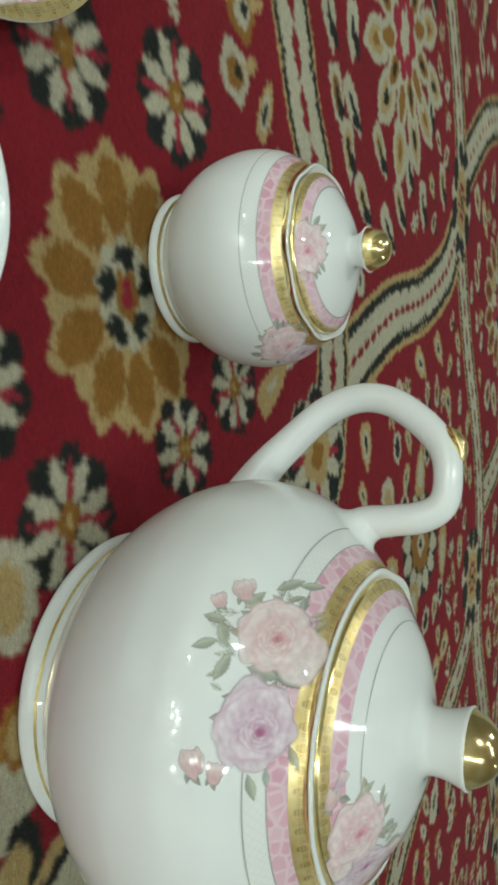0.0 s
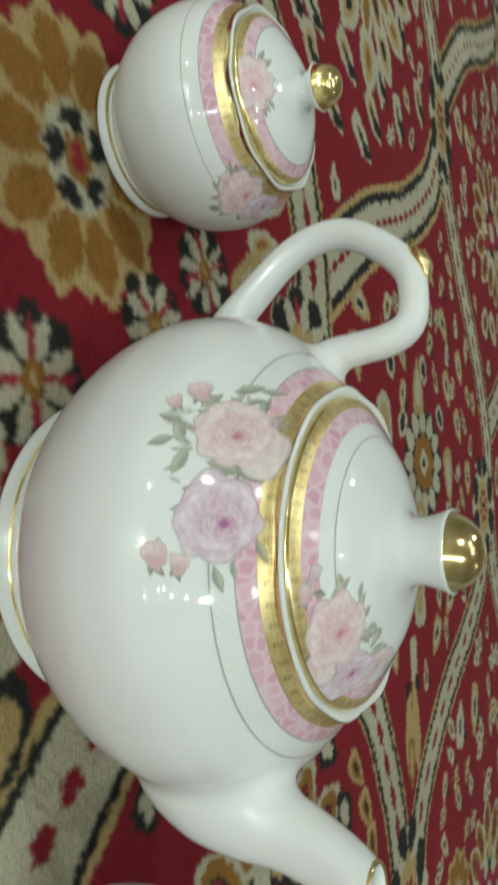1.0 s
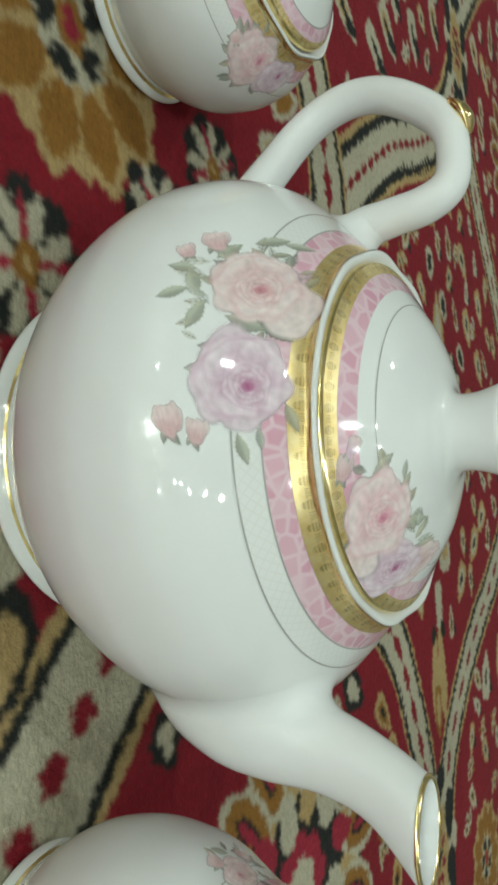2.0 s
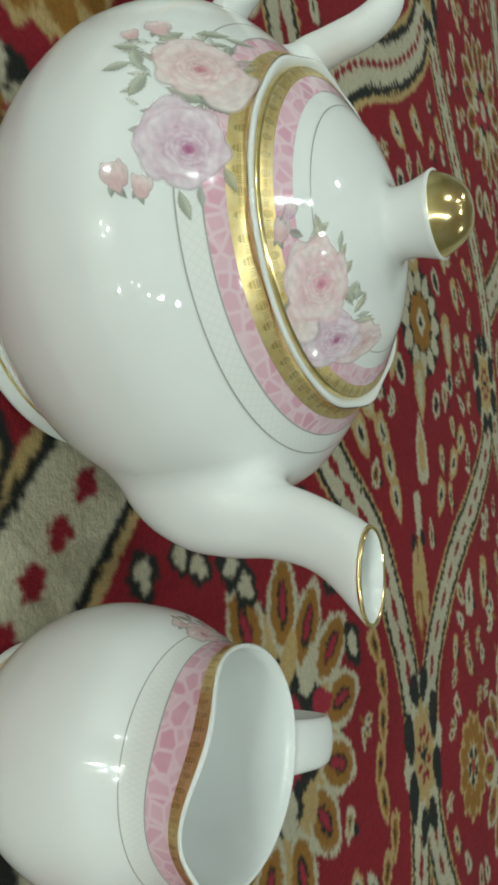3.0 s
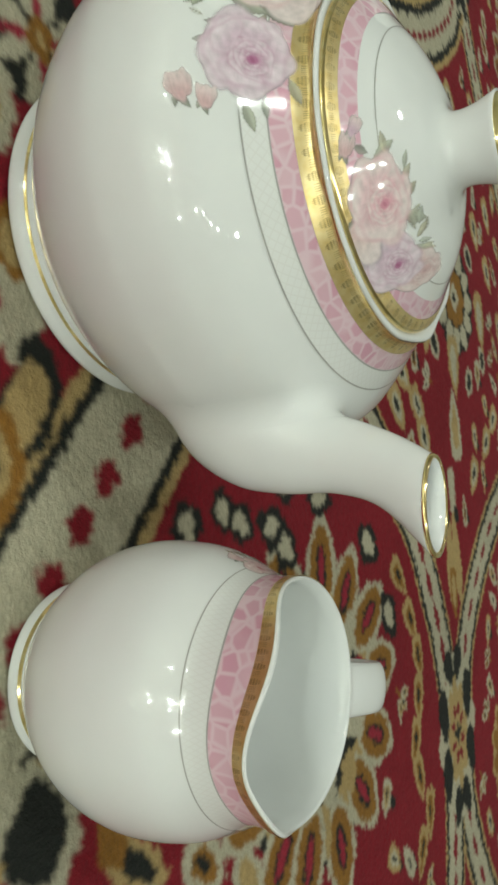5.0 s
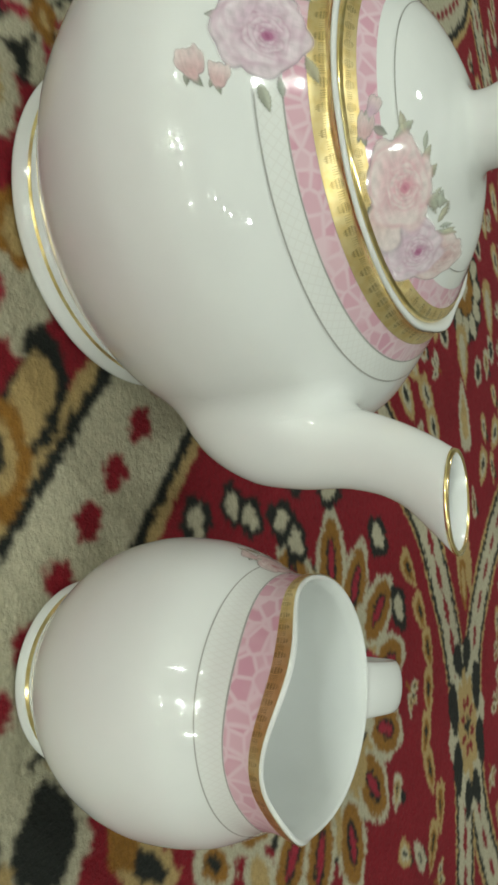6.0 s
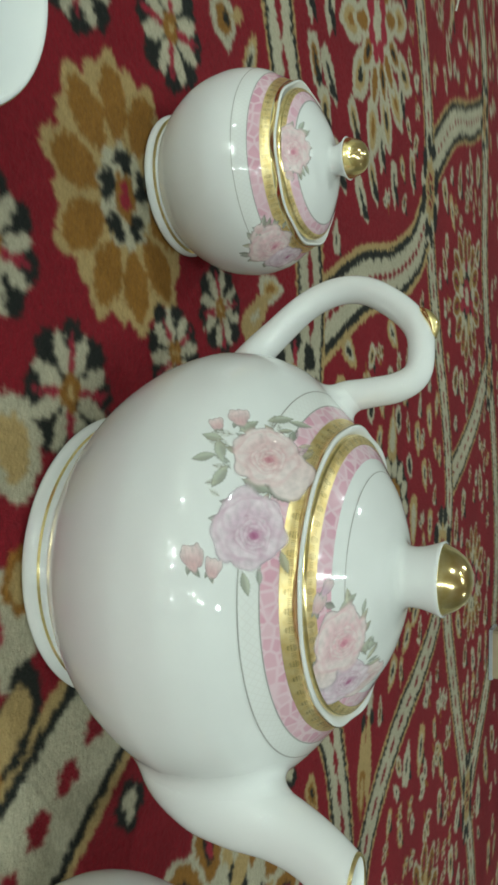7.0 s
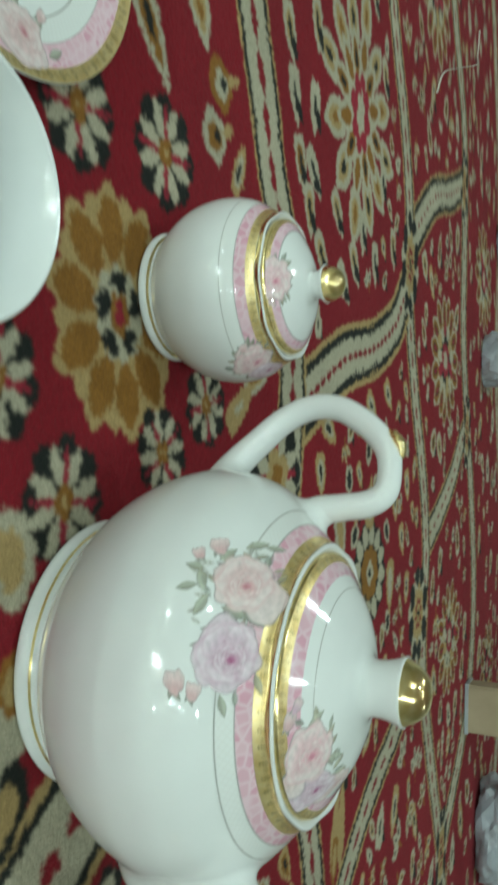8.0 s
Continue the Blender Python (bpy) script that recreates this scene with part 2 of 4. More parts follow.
class Print:
    """A transfer print painted in soft washes and laid on a turned form."""

    def __init__(self, prof, angle, z, half=(0.060, 0.034), step=0.00030):
        self.prof = np.array(prof)
        self.s = along(prof)
        best = min(range(len(prof)), key=lambda i: abs(prof[i][1] - z) + (1 if prof[i][0] < 1e-4 else 0))
        self.angle, self.s0 = radians(angle), self.s[best]
        self.U, self.V = np.meshgrid(np.arange(-half[0], half[0], step), np.arange(-half[1], half[1], step))
        self.ink = np.full((*self.U.shape, 3), 0.8)
        self.cover = np.zeros(self.U.shape)
        self.rnd = random.Random(int(angle * 7 + z * 1e4))
        grain = np.random.default_rng(5).normal(0, 1, (self.U.shape[0] + 4, self.U.shape[1] + 4))
        self.grain = sum(grain[i:i + self.U.shape[0], j:j + self.U.shape[1]] for i in range(5) for j in range(5)) / 5

    def wash(self, mask, colour):
        mask = np.clip(mask, 0, 1)
        self.ink += (np.asarray(colour) - self.ink) * np.where(self.cover > 1e-6, mask / np.maximum(self.cover + mask - self.cover * mask, 1e-6), 1.0 * (mask > 0))[..., None]
        self.cover += mask * (1 - self.cover)

    def local(self, u, v, a, b, turn):
        c, s = math.cos(turn), math.sin(turn)
        x, y = self.U - u, self.V - v
        return (x * c + y * s) / a, (y * c - x * s) / b

    def petal(self, u, v, a, b, turn, inner, outer, shade=None, soft=0.10, dense=0.92, wob=0.09):
        """A petal that is dark at its root, pale at its rim, and shades what it overlaps."""
        x, y = self.local(u, v, a, b, turn)
        t, ph = np.arctan2(y, x), self.rnd.uniform(0, 6)
        r = np.hypot(x, y) / (1 + wob * np.sin(3 * t + ph) + wob * 0.6 * np.sin(5 * t + 2 * ph))
        if shade is not None:
            self.wash(0.46 * ease((1.34 - r) / 0.46) * (self.cover > 0.4), shade)
        k = ease((x + 0.75) / 1.5)[..., None]
        tone = np.asarray(inner) * (1 - k) + np.asarray(outer) * k
        vein = (1 + 0.045 * np.sin(y * 9 + ph + 1.5 * np.sin(x * 3)) + 0.05 * self.grain)[..., None]
        rim = (0.30 * ease((r - 0.72) / 0.2))[..., None]
        self.wash(dense * ease((1 + soft - r) / (2 * soft)), np.clip(tone * vein * (1 - rim) + np.asarray(outer) * 1.03 * rim, 0, 0.9))

    def leaf(self, u, v, size, turn, tone=(0.50, 0.53, 0.43), dense=0.72):
        x, y = self.local(u, v, size, size * 0.46, turn)
        width = np.clip(1 - np.abs(x) ** 1.7, 0, 1) * (1 + 0.07 * np.sin(x * 26))
        body = ease((width - np.abs(y)) / 0.4) * (np.abs(x) < 1)
        side = ease(y * 1.5 + 0.5)[..., None]
        self.wash(dense * body, np.asarray(tone) * (0.80 * (1 - side) + 1.22 * side))
        self.wash(0.5 * body * ease((0.10 - np.abs(y)) / 0.08), np.asarray(tone) * 0.62)
        self.wash(0.25 * body * (np.sin(np.abs(y) * 5 - x * 15) > 0.6), np.asarray(tone) * 0.7)

    def foliage(self, u, v, size, start, stop, count, seed, dense=1.0):
        """Leaves peeping out round a rose, between two angles."""
        rnd = random.Random(seed)
        for i in range(count):
            t = start + (stop - start) * (i + 0.5) / count + rnd.uniform(-0.2, 0.2)
            k = size * rnd.uniform(0.86, 1.10)
            shade, warm = rnd.uniform(0.80, 1.25), rnd.uniform(-0.02, 0.05)
            self.leaf(u + math.cos(t) * k, v + math.sin(t) * k, size * rnd.uniform(0.22, 0.34), t + rnd.uniform(-0.8, 0.8),
                      ((0.47 + warm) * shade, 0.50 * shade, (0.42 - warm) * shade), rnd.uniform(0.45, 0.8) * dense)

    def bud(self, u, v, size, turn, tone):
        c, s = math.cos(turn), math.sin(turn)
        self.leaf(u - c * size * 0.8, v - s * size * 0.8, size * 0.6, turn + 0.5, (0.36, 0.39, 0.33))
        self.leaf(u - c * size * 0.7 - s * size * 0.4, v - s * size * 0.7 + c * size * 0.4, size * 0.45, turn - 0.3, (0.40, 0.42, 0.36))
        pale = (0.81, 0.68, 0.67)
        for k in (-1, 1, 0):
            self.petal(u - s * k * size * 0.30, v + c * k * size * 0.30, size * 0.78, size * 0.38, turn + 0.25 * k, tone, pale, tone, 0.12, 0.85)

    def rose(self, u, v, size, pale, mid, deep, lean=0.6):
        """Broad loose petals outside, then a cupped bowl round a deep heart that sits off the middle."""
        rnd = random.Random(int(size * 1e6) + int(u * 1e5))
        blend_of = lambda p, q, k: tuple(x + (y - x) * k for x, y in zip(p, q))
        hx, hy = math.cos(lean) * size * 0.16, math.sin(lean) * size * 0.16
        for r, count, a, b, inner, outer, turn in ((0.60, 6, 0.42, 0.50, mid, blend_of(pale, mid, 0.10), 0.3), (0.46, 5, 0.40, 0.46, blend_of(mid, deep, 0.08), pale, 1.2)):
            for i in range(count):
                t = 2 * PI * i / count + turn + rnd.uniform(-0.25, 0.25)
                k = rnd.uniform(0.85, 1.12) * size
                self.petal(u + math.cos(t) * r * k, v + math.sin(t) * r * k, a * k, b * k, t + rnd.uniform(-0.2, 0.2), inner, outer, blend_of(mid, deep, 0.30), 0.15)
        # the bowl: petals wrap round the heart, each smaller and set deeper
        x, y = self.local(u + hx, v + hy, size * 0.46, size * 0.42, lean)
        self.wash(0.75 * ease((1.1 - np.hypot(x, y)) / 0.5), blend_of(mid, deep, 0.25))
        for ring in range(4):
            f = 1 - ring * 0.22
            for i in range(4 - ring // 2):
                t = lean + PI + (i - 1.4) * 1.35 + ring * 0.75 + rnd.uniform(-0.2, 0.2)
                k = size * f
                self.petal(u + hx * (1 + 0.1 * ring) + math.cos(t) * 0.30 * k, v + hy * (1 + 0.1 * ring) + math.sin(t) * 0.30 * k, 0.17 * k, 0.34 * k, t,
                           blend_of(mid, deep, 0.18 + 0.10 * ring), blend_of(pale, mid, 0.10 + 0.12 * ring), blend_of(mid, deep, 0.55), 0.15)
        x, y = self.local(u + hx * 1.3, v + hy * 1.3, size * 0.16, size * 0.11, lean + 1.2)
        self.wash(0.85 * ease((1.2 - np.hypot(x, y)) / 0.6), blend_of(mid, deep, 0.85))
        x, y = self.local(u + hx * 1.3, v + hy * 1.3, size * 0.07, size * 0.05, lean)
        self.wash(0.6 * ease((1.2 - np.hypot(x, y)) / 0.6), tuple(0.8 * d for d in deep))
        # two turned-back petals in front, on the side away from the heart
        for k in (-0.55, 0.5):
            t = lean + PI + k
            self.petal(u + math.cos(t) * size * 0.52, v + math.sin(t) * size * 0.52, size * 0.24, size * 0.46, t, blend_of(mid, pale, 0.35), pale, blend_of(mid, deep, 0.4), 0.16)

    def done(self, parent, label):
        s = np.clip(self.s0 + self.V, 0, self.s[-1] - 1e-6)
        i = np.clip(np.searchsorted(self.s, s, side="right") - 1, 0, len(self.s) - 2)
        seg = (self.prof[i + 1] - self.prof[i]) / (self.s[i + 1] - self.s[i])[..., None].clip(1e-9)
        f = (s - self.s[i])[..., None]
        rz = self.prof[i] + seg * f
        r, z = rz[..., 0] + seg[..., 1] * 0.00034, rz[..., 1] - seg[..., 0] * 0.00034
        a = self.angle + self.U / np.maximum(rz[..., 0], 0.004)
        spots = np.stack([r * np.cos(a), r * np.sin(a), z], -1)
        n = np.arange(self.cover.size).reshape(self.cover.shape)
        quads = np.stack([n[:-1, :-1], n[:-1, 1:], n[1:, 1:], n[1:, :-1]], -1).reshape(-1, 4)
        quads = quads[(self.cover.ravel()[quads] > 0.01).any(1)]
        used, flat = np.unique(quads, return_inverse=True)
        me = bpy.data.meshes.new("rose_print")
        me.from_pydata(spots.reshape(-1, 3)[used].tolist(), [], flat.reshape(-1, 4).tolist())
        dye = me.color_attributes.new("dye", "FLOAT_COLOR", "POINT")
        dye.data.foreach_set("color", np.concatenate([self.ink.reshape(-1, 3)[used], self.cover.ravel()[used][:, None]], 1).astype(np.float32).ravel())
        me.materials.append(FLOWERS)
        me.shade_smooth()
        ob = new("rose_print", me)
        ob.parent = parent
        tagged(ob, label)


PALE, BLUSH, ROSE = (0.82, 0.72, 0.705), (0.67, 0.44, 0.45), (0.55, 0.22, 0.26)
LILAC_PALE, LILAC, LILAC_DEEP = (0.80, 0.70, 0.755), (0.60, 0.42, 0.53), (0.42, 0.12, 0.25)
BUD_RED = (0.66, 0.44, 0.45)


# ---- the hall ----
def slab(name, x0, x1, y0, y1, z0, z1, material, label=""):
    bm = bmesh.new()
    bmesh.ops.create_cube(bm, size=1)
    for v in bm.verts:
        v.co = ((x0, x1)[v.co.x > 0], (y0, y1)[v.co.y > 0], (z0, z1)[v.co.z > 0])
    ob = new(name, finish(name, bm, material, False))
    return tagged(ob, label, "", "", "structure")


# unseen shell added to close the hall; floor kept pale to bounce light upwards
slab("floor", -7, 7, -15, 6, -0.25, -0.012, FLOOR_STONE, "dull stone floor of the hall")
slab("ceiling", -7, 7, -15, 6, CEILING, CEILING + 0.2, PLASTER, "plain pale plaster ceiling")
slab("wall_north", -7, 7, 6, 6.2, -0.012, CEILING, PLASTER, "plain pale plaster wall")
slab("wall_south", -7, 7, -15.2, -15, -0.012, CEILING, PLASTER, "plain pale plaster wall")
slab("wall_east", 7, 7.2, -15, 6, -0.012, CEILING, PLASTER, "plain pale plaster wall")
slab("wall_west", -7.2, -7, -15, 6, -0.012, CEILING, PLASTER, "plain pale plaster wall")


def ceiling_lamp():
    lamp = thing("ceiling_lamp", (0, 0, CEILING), "white round ceiling lamp with a globe bulb, switched on", "lamp", group="ceiling lamps")
    part("rose_plate", turned(profile([(0.0, 0.0), (0.060, 0.0), (0.075, -0.003), (0.078, -0.010), (0.070, -0.018), (0.040, -0.024), (0.022, -0.030), (0.0, -0.031)], 3), 32), LAMP_METAL, lamp)
    part("socket", turned([(0.0, -0.028), (0.021, -0.028), (0.022, -0.050), (0.019, -0.062), (0.0, -0.062)], 24), LAMP_METAL, lamp)
    return lamp


first_lamp = ceiling_lamp()
first_lamp.matrix_basis = pose(*LAMP_SPOTS[0][:2], CEILING)
for x, y, _, _ in LAMP_SPOTS[1:]:
    copy_thing(first_lamp, pose(x, y, CEILING))
for x, y, watts, radius in LAMP_SPOTS:
    # those over the carpet shine only downwards, to keep their glow off the ceiling; those at the far end of the hall
    # shine all round, to brighten it
    bulb = bpy.data.lights.new("lamp_bulb", "SPOT" if y > -6 else "POINT")
    if y > -6:
        bulb.spot_size, bulb.spot_blend = radians(178), 0.05
    bulb.shadow_soft_size, bulb.energy, bulb.color = radius, watts * LAMP_GAIN, (0.885, 1.0, 0.968)
    new("lamp_bulb", bulb).matrix_basis = pose(x, y, CEILING - 0.066 - radius)


# ---- decorated porcelain ----
def banded(owner, prof, foot_z, grey, pink, gold, rim, seg=96, shape=None):
    """The printed bands of a vessel, each a thin shell on its body: heights of their lower edges."""
    if foot_z:
        part("foot_line", turned(between(prof, foot_z - 0.00045, foot_z + 0.00045, 0.00022), seg, shape), GOLD, owner, "thin gold line above the foot")
    part("grey_line", turned(between(prof, grey, grey + 0.00034, 0.0002), seg, shape), GREY_LINE, owner, "thin grey line")
    part("lattice_band", turned(between(prof, grey + 0.00034, pink, 0.00012), seg, shape), LATTICE, owner, "faint pale lattice band")
    part("pink_line", turned(between(prof, pink - 0.0001, pink + 0.00025, 0.0002), seg, shape), GREY_LINE, owner)
    part("pink_band", turned(between(prof, pink + 0.00025, gold, 0.00015), seg, shape), PINK, owner, "pink mosaic band")
    part("gold_band", turned(between(prof, gold, rim, 0.0003), seg, shape), GOLD_BAND, owner, "patterned gold band")


def teapot(at):
    pot = thing("teapot", at, "round white porcelain teapot with roses and gold bands on the carpet", "teapot", -13.5)
    outer = profile([(0.0, 0.004), (0.045, 0.004), (0.058, 0.0005), (0.0630, 0.0), (0.0648, 0.0022), (0.0642, 0.005), (0.0622, 0.0082), (0.0608, 0.0102),
                     (0.0630, 0.0125), (0.0695, 0.0190), (0.0790, 0.0310), (0.0868, 0.0460), (0.0908, 0.0600), (0.0913, 0.0690),
                     (0.0895, 0.0810), (0.0850, 0.0915), (0.0795, 0.0980), (0.0735, 0.1035), (0.0670, 0.1090), (0.0620, 0.1135), (0.0597, 0.1166), (0.0593, 0.1180), (0.0595, 0.1193)])
    shell = outer + [(0.0593, 0.1199), (0.0587, 0.1202), (0.0577, 0.1200), (0.0566, 0.1194), (0.0558, 0.1185), (0.0545, 0.1172), (0.0525, 0.1166), (0.0515, 0.1150), (0.0600, 0.105), (0.0700, 0.09), (0.0760, 0.07), (0.070, 0.04), (0.05, 0.02), (0.0, 0.015)]
    wavy = lambda r, z, a: (r + (0.0005 * math.cos(11 * a) * min(1.0, (z - 0.1160) / 0.003) if z > 0.1160 and r > 0.0570 else 0.0), z + (0.0003 * math.cos(11 * a) if z > 0.1188 and r > 0.0570 else 0.0))
    part("body", turned(shell, 160, wavy), PORCELAIN, pot)
    banded(pot, outer, 0.0078, 0.1033, 0.1085, 0.1133, 0.1184, 160, wavy)
    # gold line, widened up the white lip to paint in the gold it reflects
    part("rim_line", turned(between(outer, 0.1184, 0.1192, 0.0003), 160, wavy), GOLD, pot, "thin polished gold line below the wavy rim")
    # lid with its own bands and finial
    dome = profile([(0.0545, 0.1178), (0.0555, 0.1185), (0.0556, 0.1194), (0.0547, 0.1206), (0.0520, 0.1224), (0.0450, 0.1266), (0.0360, 0.1320),
                    (0.0250, 0.1362), (0.0165, 0.1382), (0.0130, 0.1400), (0.0119, 0.1428), (0.0124, 0.1480), (0.0147, 0.1553)])
    lid = part("lid", turned([(0.047, 0.1160), (0.0505, 0.1172), *dome, (0.0120, 0.1556), (0.0, 0.1556)], 128), PORCELAIN, pot, "domed lid with a rose spray")
    part("lid_gold_band", turned(between(dome, 0.1203, 0.1226, 0.0003), 128), GOLD_BAND, lid, "patterned gold band")
    part("lid_rim", turned(between(dome, 0.1181, 0.1203, 0.0004), 128), GOLD, lid, "polished gold rim")
    part("lid_pink_band", turned(between(dome, 0.1226, 0.1260, 0.0002), 128), PINK, lid, "pink mosaic band")
    part("lid_grey_line", turned(between(dome, 0.1291, 0.1293, 0.0002), 128), GREY_LINE, lid)
    tip = profile([(0.0139, 0.1552), (0.0136, 0.1560), (0.0117, 0.1596), (0.0088, 0.1630), (0.0052, 0.1652), (0.0, 0.1660)], 5)
    part("finial_cap", turned([(0.0110, 0.1550), *tip], 64), GOLD, lid, "gold finial cap")
    # handle
    bow = (rod([(-0.070, 0.036), (-0.0970, 0.0525), (-0.1120, 0.0650), (-0.1265, 0.0795), (-0.1332, 0.0940), (-0.1320, 0.1090), (-0.1225, 0.1242),
                                       (-0.1110, 0.1345), (-0.0985, 0.1375), (-0.0875, 0.1362), (-0.0818, 0.1280), (-0.0795, 0.1150), (-0.0765, 0.1030), (-0.0640, 0.0930)],
                                      [0.0100, 0.0082, 0.0072, 0.0066, 0.0064, 0.0064, 0.0064, 0.0062, 0.0058, 0.0060, 0.0064, 0.0066, 0.0076, 0.0110], flat=1.12))
    hoop = sweep(bow, 22)
    fillet(hoop, bow, outer, 0.0055)
    fillet(hoop, bow[::-1], outer, 0.0065)
    handle = part("handle", hoop, PORCELAIN, pot)
    part("thumb_rest", sweep(rod([(-0.1200, 0.1335), (-0.1165, 0.1375), (-0.1120, 0.1412), (-0.1060, 0.1425)], [0.0014, 0.0030, 0.0031, 0.0012], flat=1.7), 14), GOLD, handle, "small gold thumb rest")
    # spout
    uppers = spline([(0.064, 0, 0.090), (0.0785, 0, 0.0935), (0.0845, 0, 0.1010), (0.0885, 0, 0.1110), (0.0920, 0, 0.1190), (0.0958, 0, 0.1262), (0.1000, 0, 0.1328)], 6)
    lowers = spline([(0.064, 0, 0.028), (0.0935, 0, 0.0430), (0.1064, 0, 0.0612), (0.1102, 0, 0.0805), (0.1108, 0, 0.1000), (0.1160, 0, 0.1165), (0.1308, 0, 0.1330)], 6)
    widths = [v.x for v in spline([(0.036, 0, 0), (0.0255, 0, 0), (0.0182, 0, 0), (0.0132, 0, 0), (0.0110, 0, 0), (0.0100, 0, 0), (0.0102, 0, 0)], 6)]
    stations = [((a + b) / 2, (a - b) / 2, Vector((0, w, 0))) for a, b, w in zip(uppers, lowers, widths)]
    c, u, v = stations[-1]
    inside = [(c + Vector((0.0004, 0, 0.0007)), u * 0.96, v * 0.96), (c + Vector((0, 0, 0.0003)), u * 0.88, v * 0.86)]
    inside += [(s[0], s[1] * 0.80, s[2] * 0.80) for s in stations[-3:-14:-3]]
    tube = sweep(stations + inside, 36)
    fillet(tube, stations, outer, 0.0095)
    spout = part("spout", tube, PORCELAIN, pot, "curved white spout")
    lip = [(c + Vector((0, 0, 0.0002)), u * 1.012, v * 1.02), (c + Vector((0.0002, 0, 0.0010)), u * 0.995, v * 0.99), (c + Vector((0, 0, 0.0010)), u * 0.93, v * 0.92), (c, u * 0.90, v * 0.90)]
    s2 = stations[-2]
    part("spout_rim", sweep([(c + (s2[0] - c) * 0.13, (u + (s2[1] - u) * 0.13) * 1.012, (v + (s2[2] - v) * 0.13) * 1.02), *lip], 36, False), GOLD, spout, "gold rim of the spout")
    # flowers
    spray = Print(outer, -103.2 + 13.5, 0.1047)
    for u_, v_, s_, t_ in ((-0.046, -0.001, 0.0058, 2.3), (-0.048, 0.006, 0.005, 1.9), (-0.037, -0.010, 0.0050, 2.6), (-0.024, -0.0160, 0.0052, 3.6), (-0.014, -0.0135, 0.0054, 2.8),
                           (0.0195, 0.001, 0.0046, 0.3), (-0.014, 0.000, 0.0065, 1.4), (-0.014, 0.008, 0.0070, 1.1), (-0.0200, -0.0205, 0.0046, 2.0), (-0.0285, -0.0200, 0.0042, 1.5)):
        spray.leaf(u_, v_, s_, t_)
    # pale leaves behind, then the clearer ones
    spray.foliage(-0.0270, -0.0010, 0.0155, 1.4, 5.4, 9, 21, 0.42)
    spray.foliage(-0.0110, -0.0050, 0.0105, 2.8, 5.2, 6, 22, 0.42)
    spray.foliage(-0.0270, 0.0010, 0.0135, 1.7, 5.0, 8, 5)
    spray.foliage(0.0015, 0.0010, 0.0130, 2.6, 4.8, 4, 9)
    spray.foliage(0.0015, 0.0015, 0.0150, 0.0, 1.2, 2, 12)
    spray.petal(-0.0225, 0.0105, 0.0110, 0.0085, 0.5, (0.76, 0.60, 0.59), PALE, 0.1)
    spray.rose(-0.0275, 0.0000, 0.0128, PALE, BLUSH, ROSE)
    spray.rose(0.0010, 0.0010, 0.0132, LILAC_PALE, LILAC, LILAC_DEEP)
    spray.bud(-0.0400, -0.0145, 0.0050, 3.6, BUD_RED)
    spray.bud(-0.0345, -0.0205, 0.0034, 3.8, BUD_RED)
    spray.bud(0.0145, -0.0175, 0.0052, 3.4, BUD_RED)
    spray.bud(0.0165, -0.0105, 0.0040, 3.0, BUD_RED)
    spray.done(pot, "printed spray of pale pink and lilac roses")
    top = Print(dome, -60 + 13.5, 0.1262, (0.048, 0.026))
    for u_, v_, s_, t_ in ((-0.012, 0.006, 0.005, 1.9), (0.010, 0.012, 0.006, 1.1), (0.022, 0.010, 0.005, 0.8), (0.004, -0.010, 0.005, -1.0), (0.018, -0.008, 0.005, -0.6), (0.033, 0.004, 0.004, 0.4)):
        top.leaf(u_, v_, s_, t_)
    top.foliage(0.0, 0.001, 0.0140, 0.6, 3.4, 6, 3)
    top.foliage(0.014, 0.004, 0.0110, 0.4, 2.4, 7, 41)
    top.foliage(0.0190, 0.0, 0.0118, 0.3, 2.0, 4, 4)
    top.rose(0.0300, 0.0050, 0.0095, PALE, BLUSH, BUD_RED)
    top.rose(0.0205, -0.0020, 0.0112, LILAC_PALE, LILAC, LILAC_DEEP)
    top.petal(0.010, -0.0080, 0.0070, 0.0052, 0.2, (0.78, 0.60, 0.57), PALE, 0.1)
    top.rose(0.0, 0.0010, 0.0130, PALE, (0.74, 0.46, 0.51), (0.64, 0.24, 0.32))
    top.bud(-0.0175, -0.0065, 0.0042, 2.8, BUD_RED)
    top.bud(-0.0215, -0.0030, 0.0034, 2.4, LILAC)
    top.done(lid, "printed pink roses on the lid")
    return pot


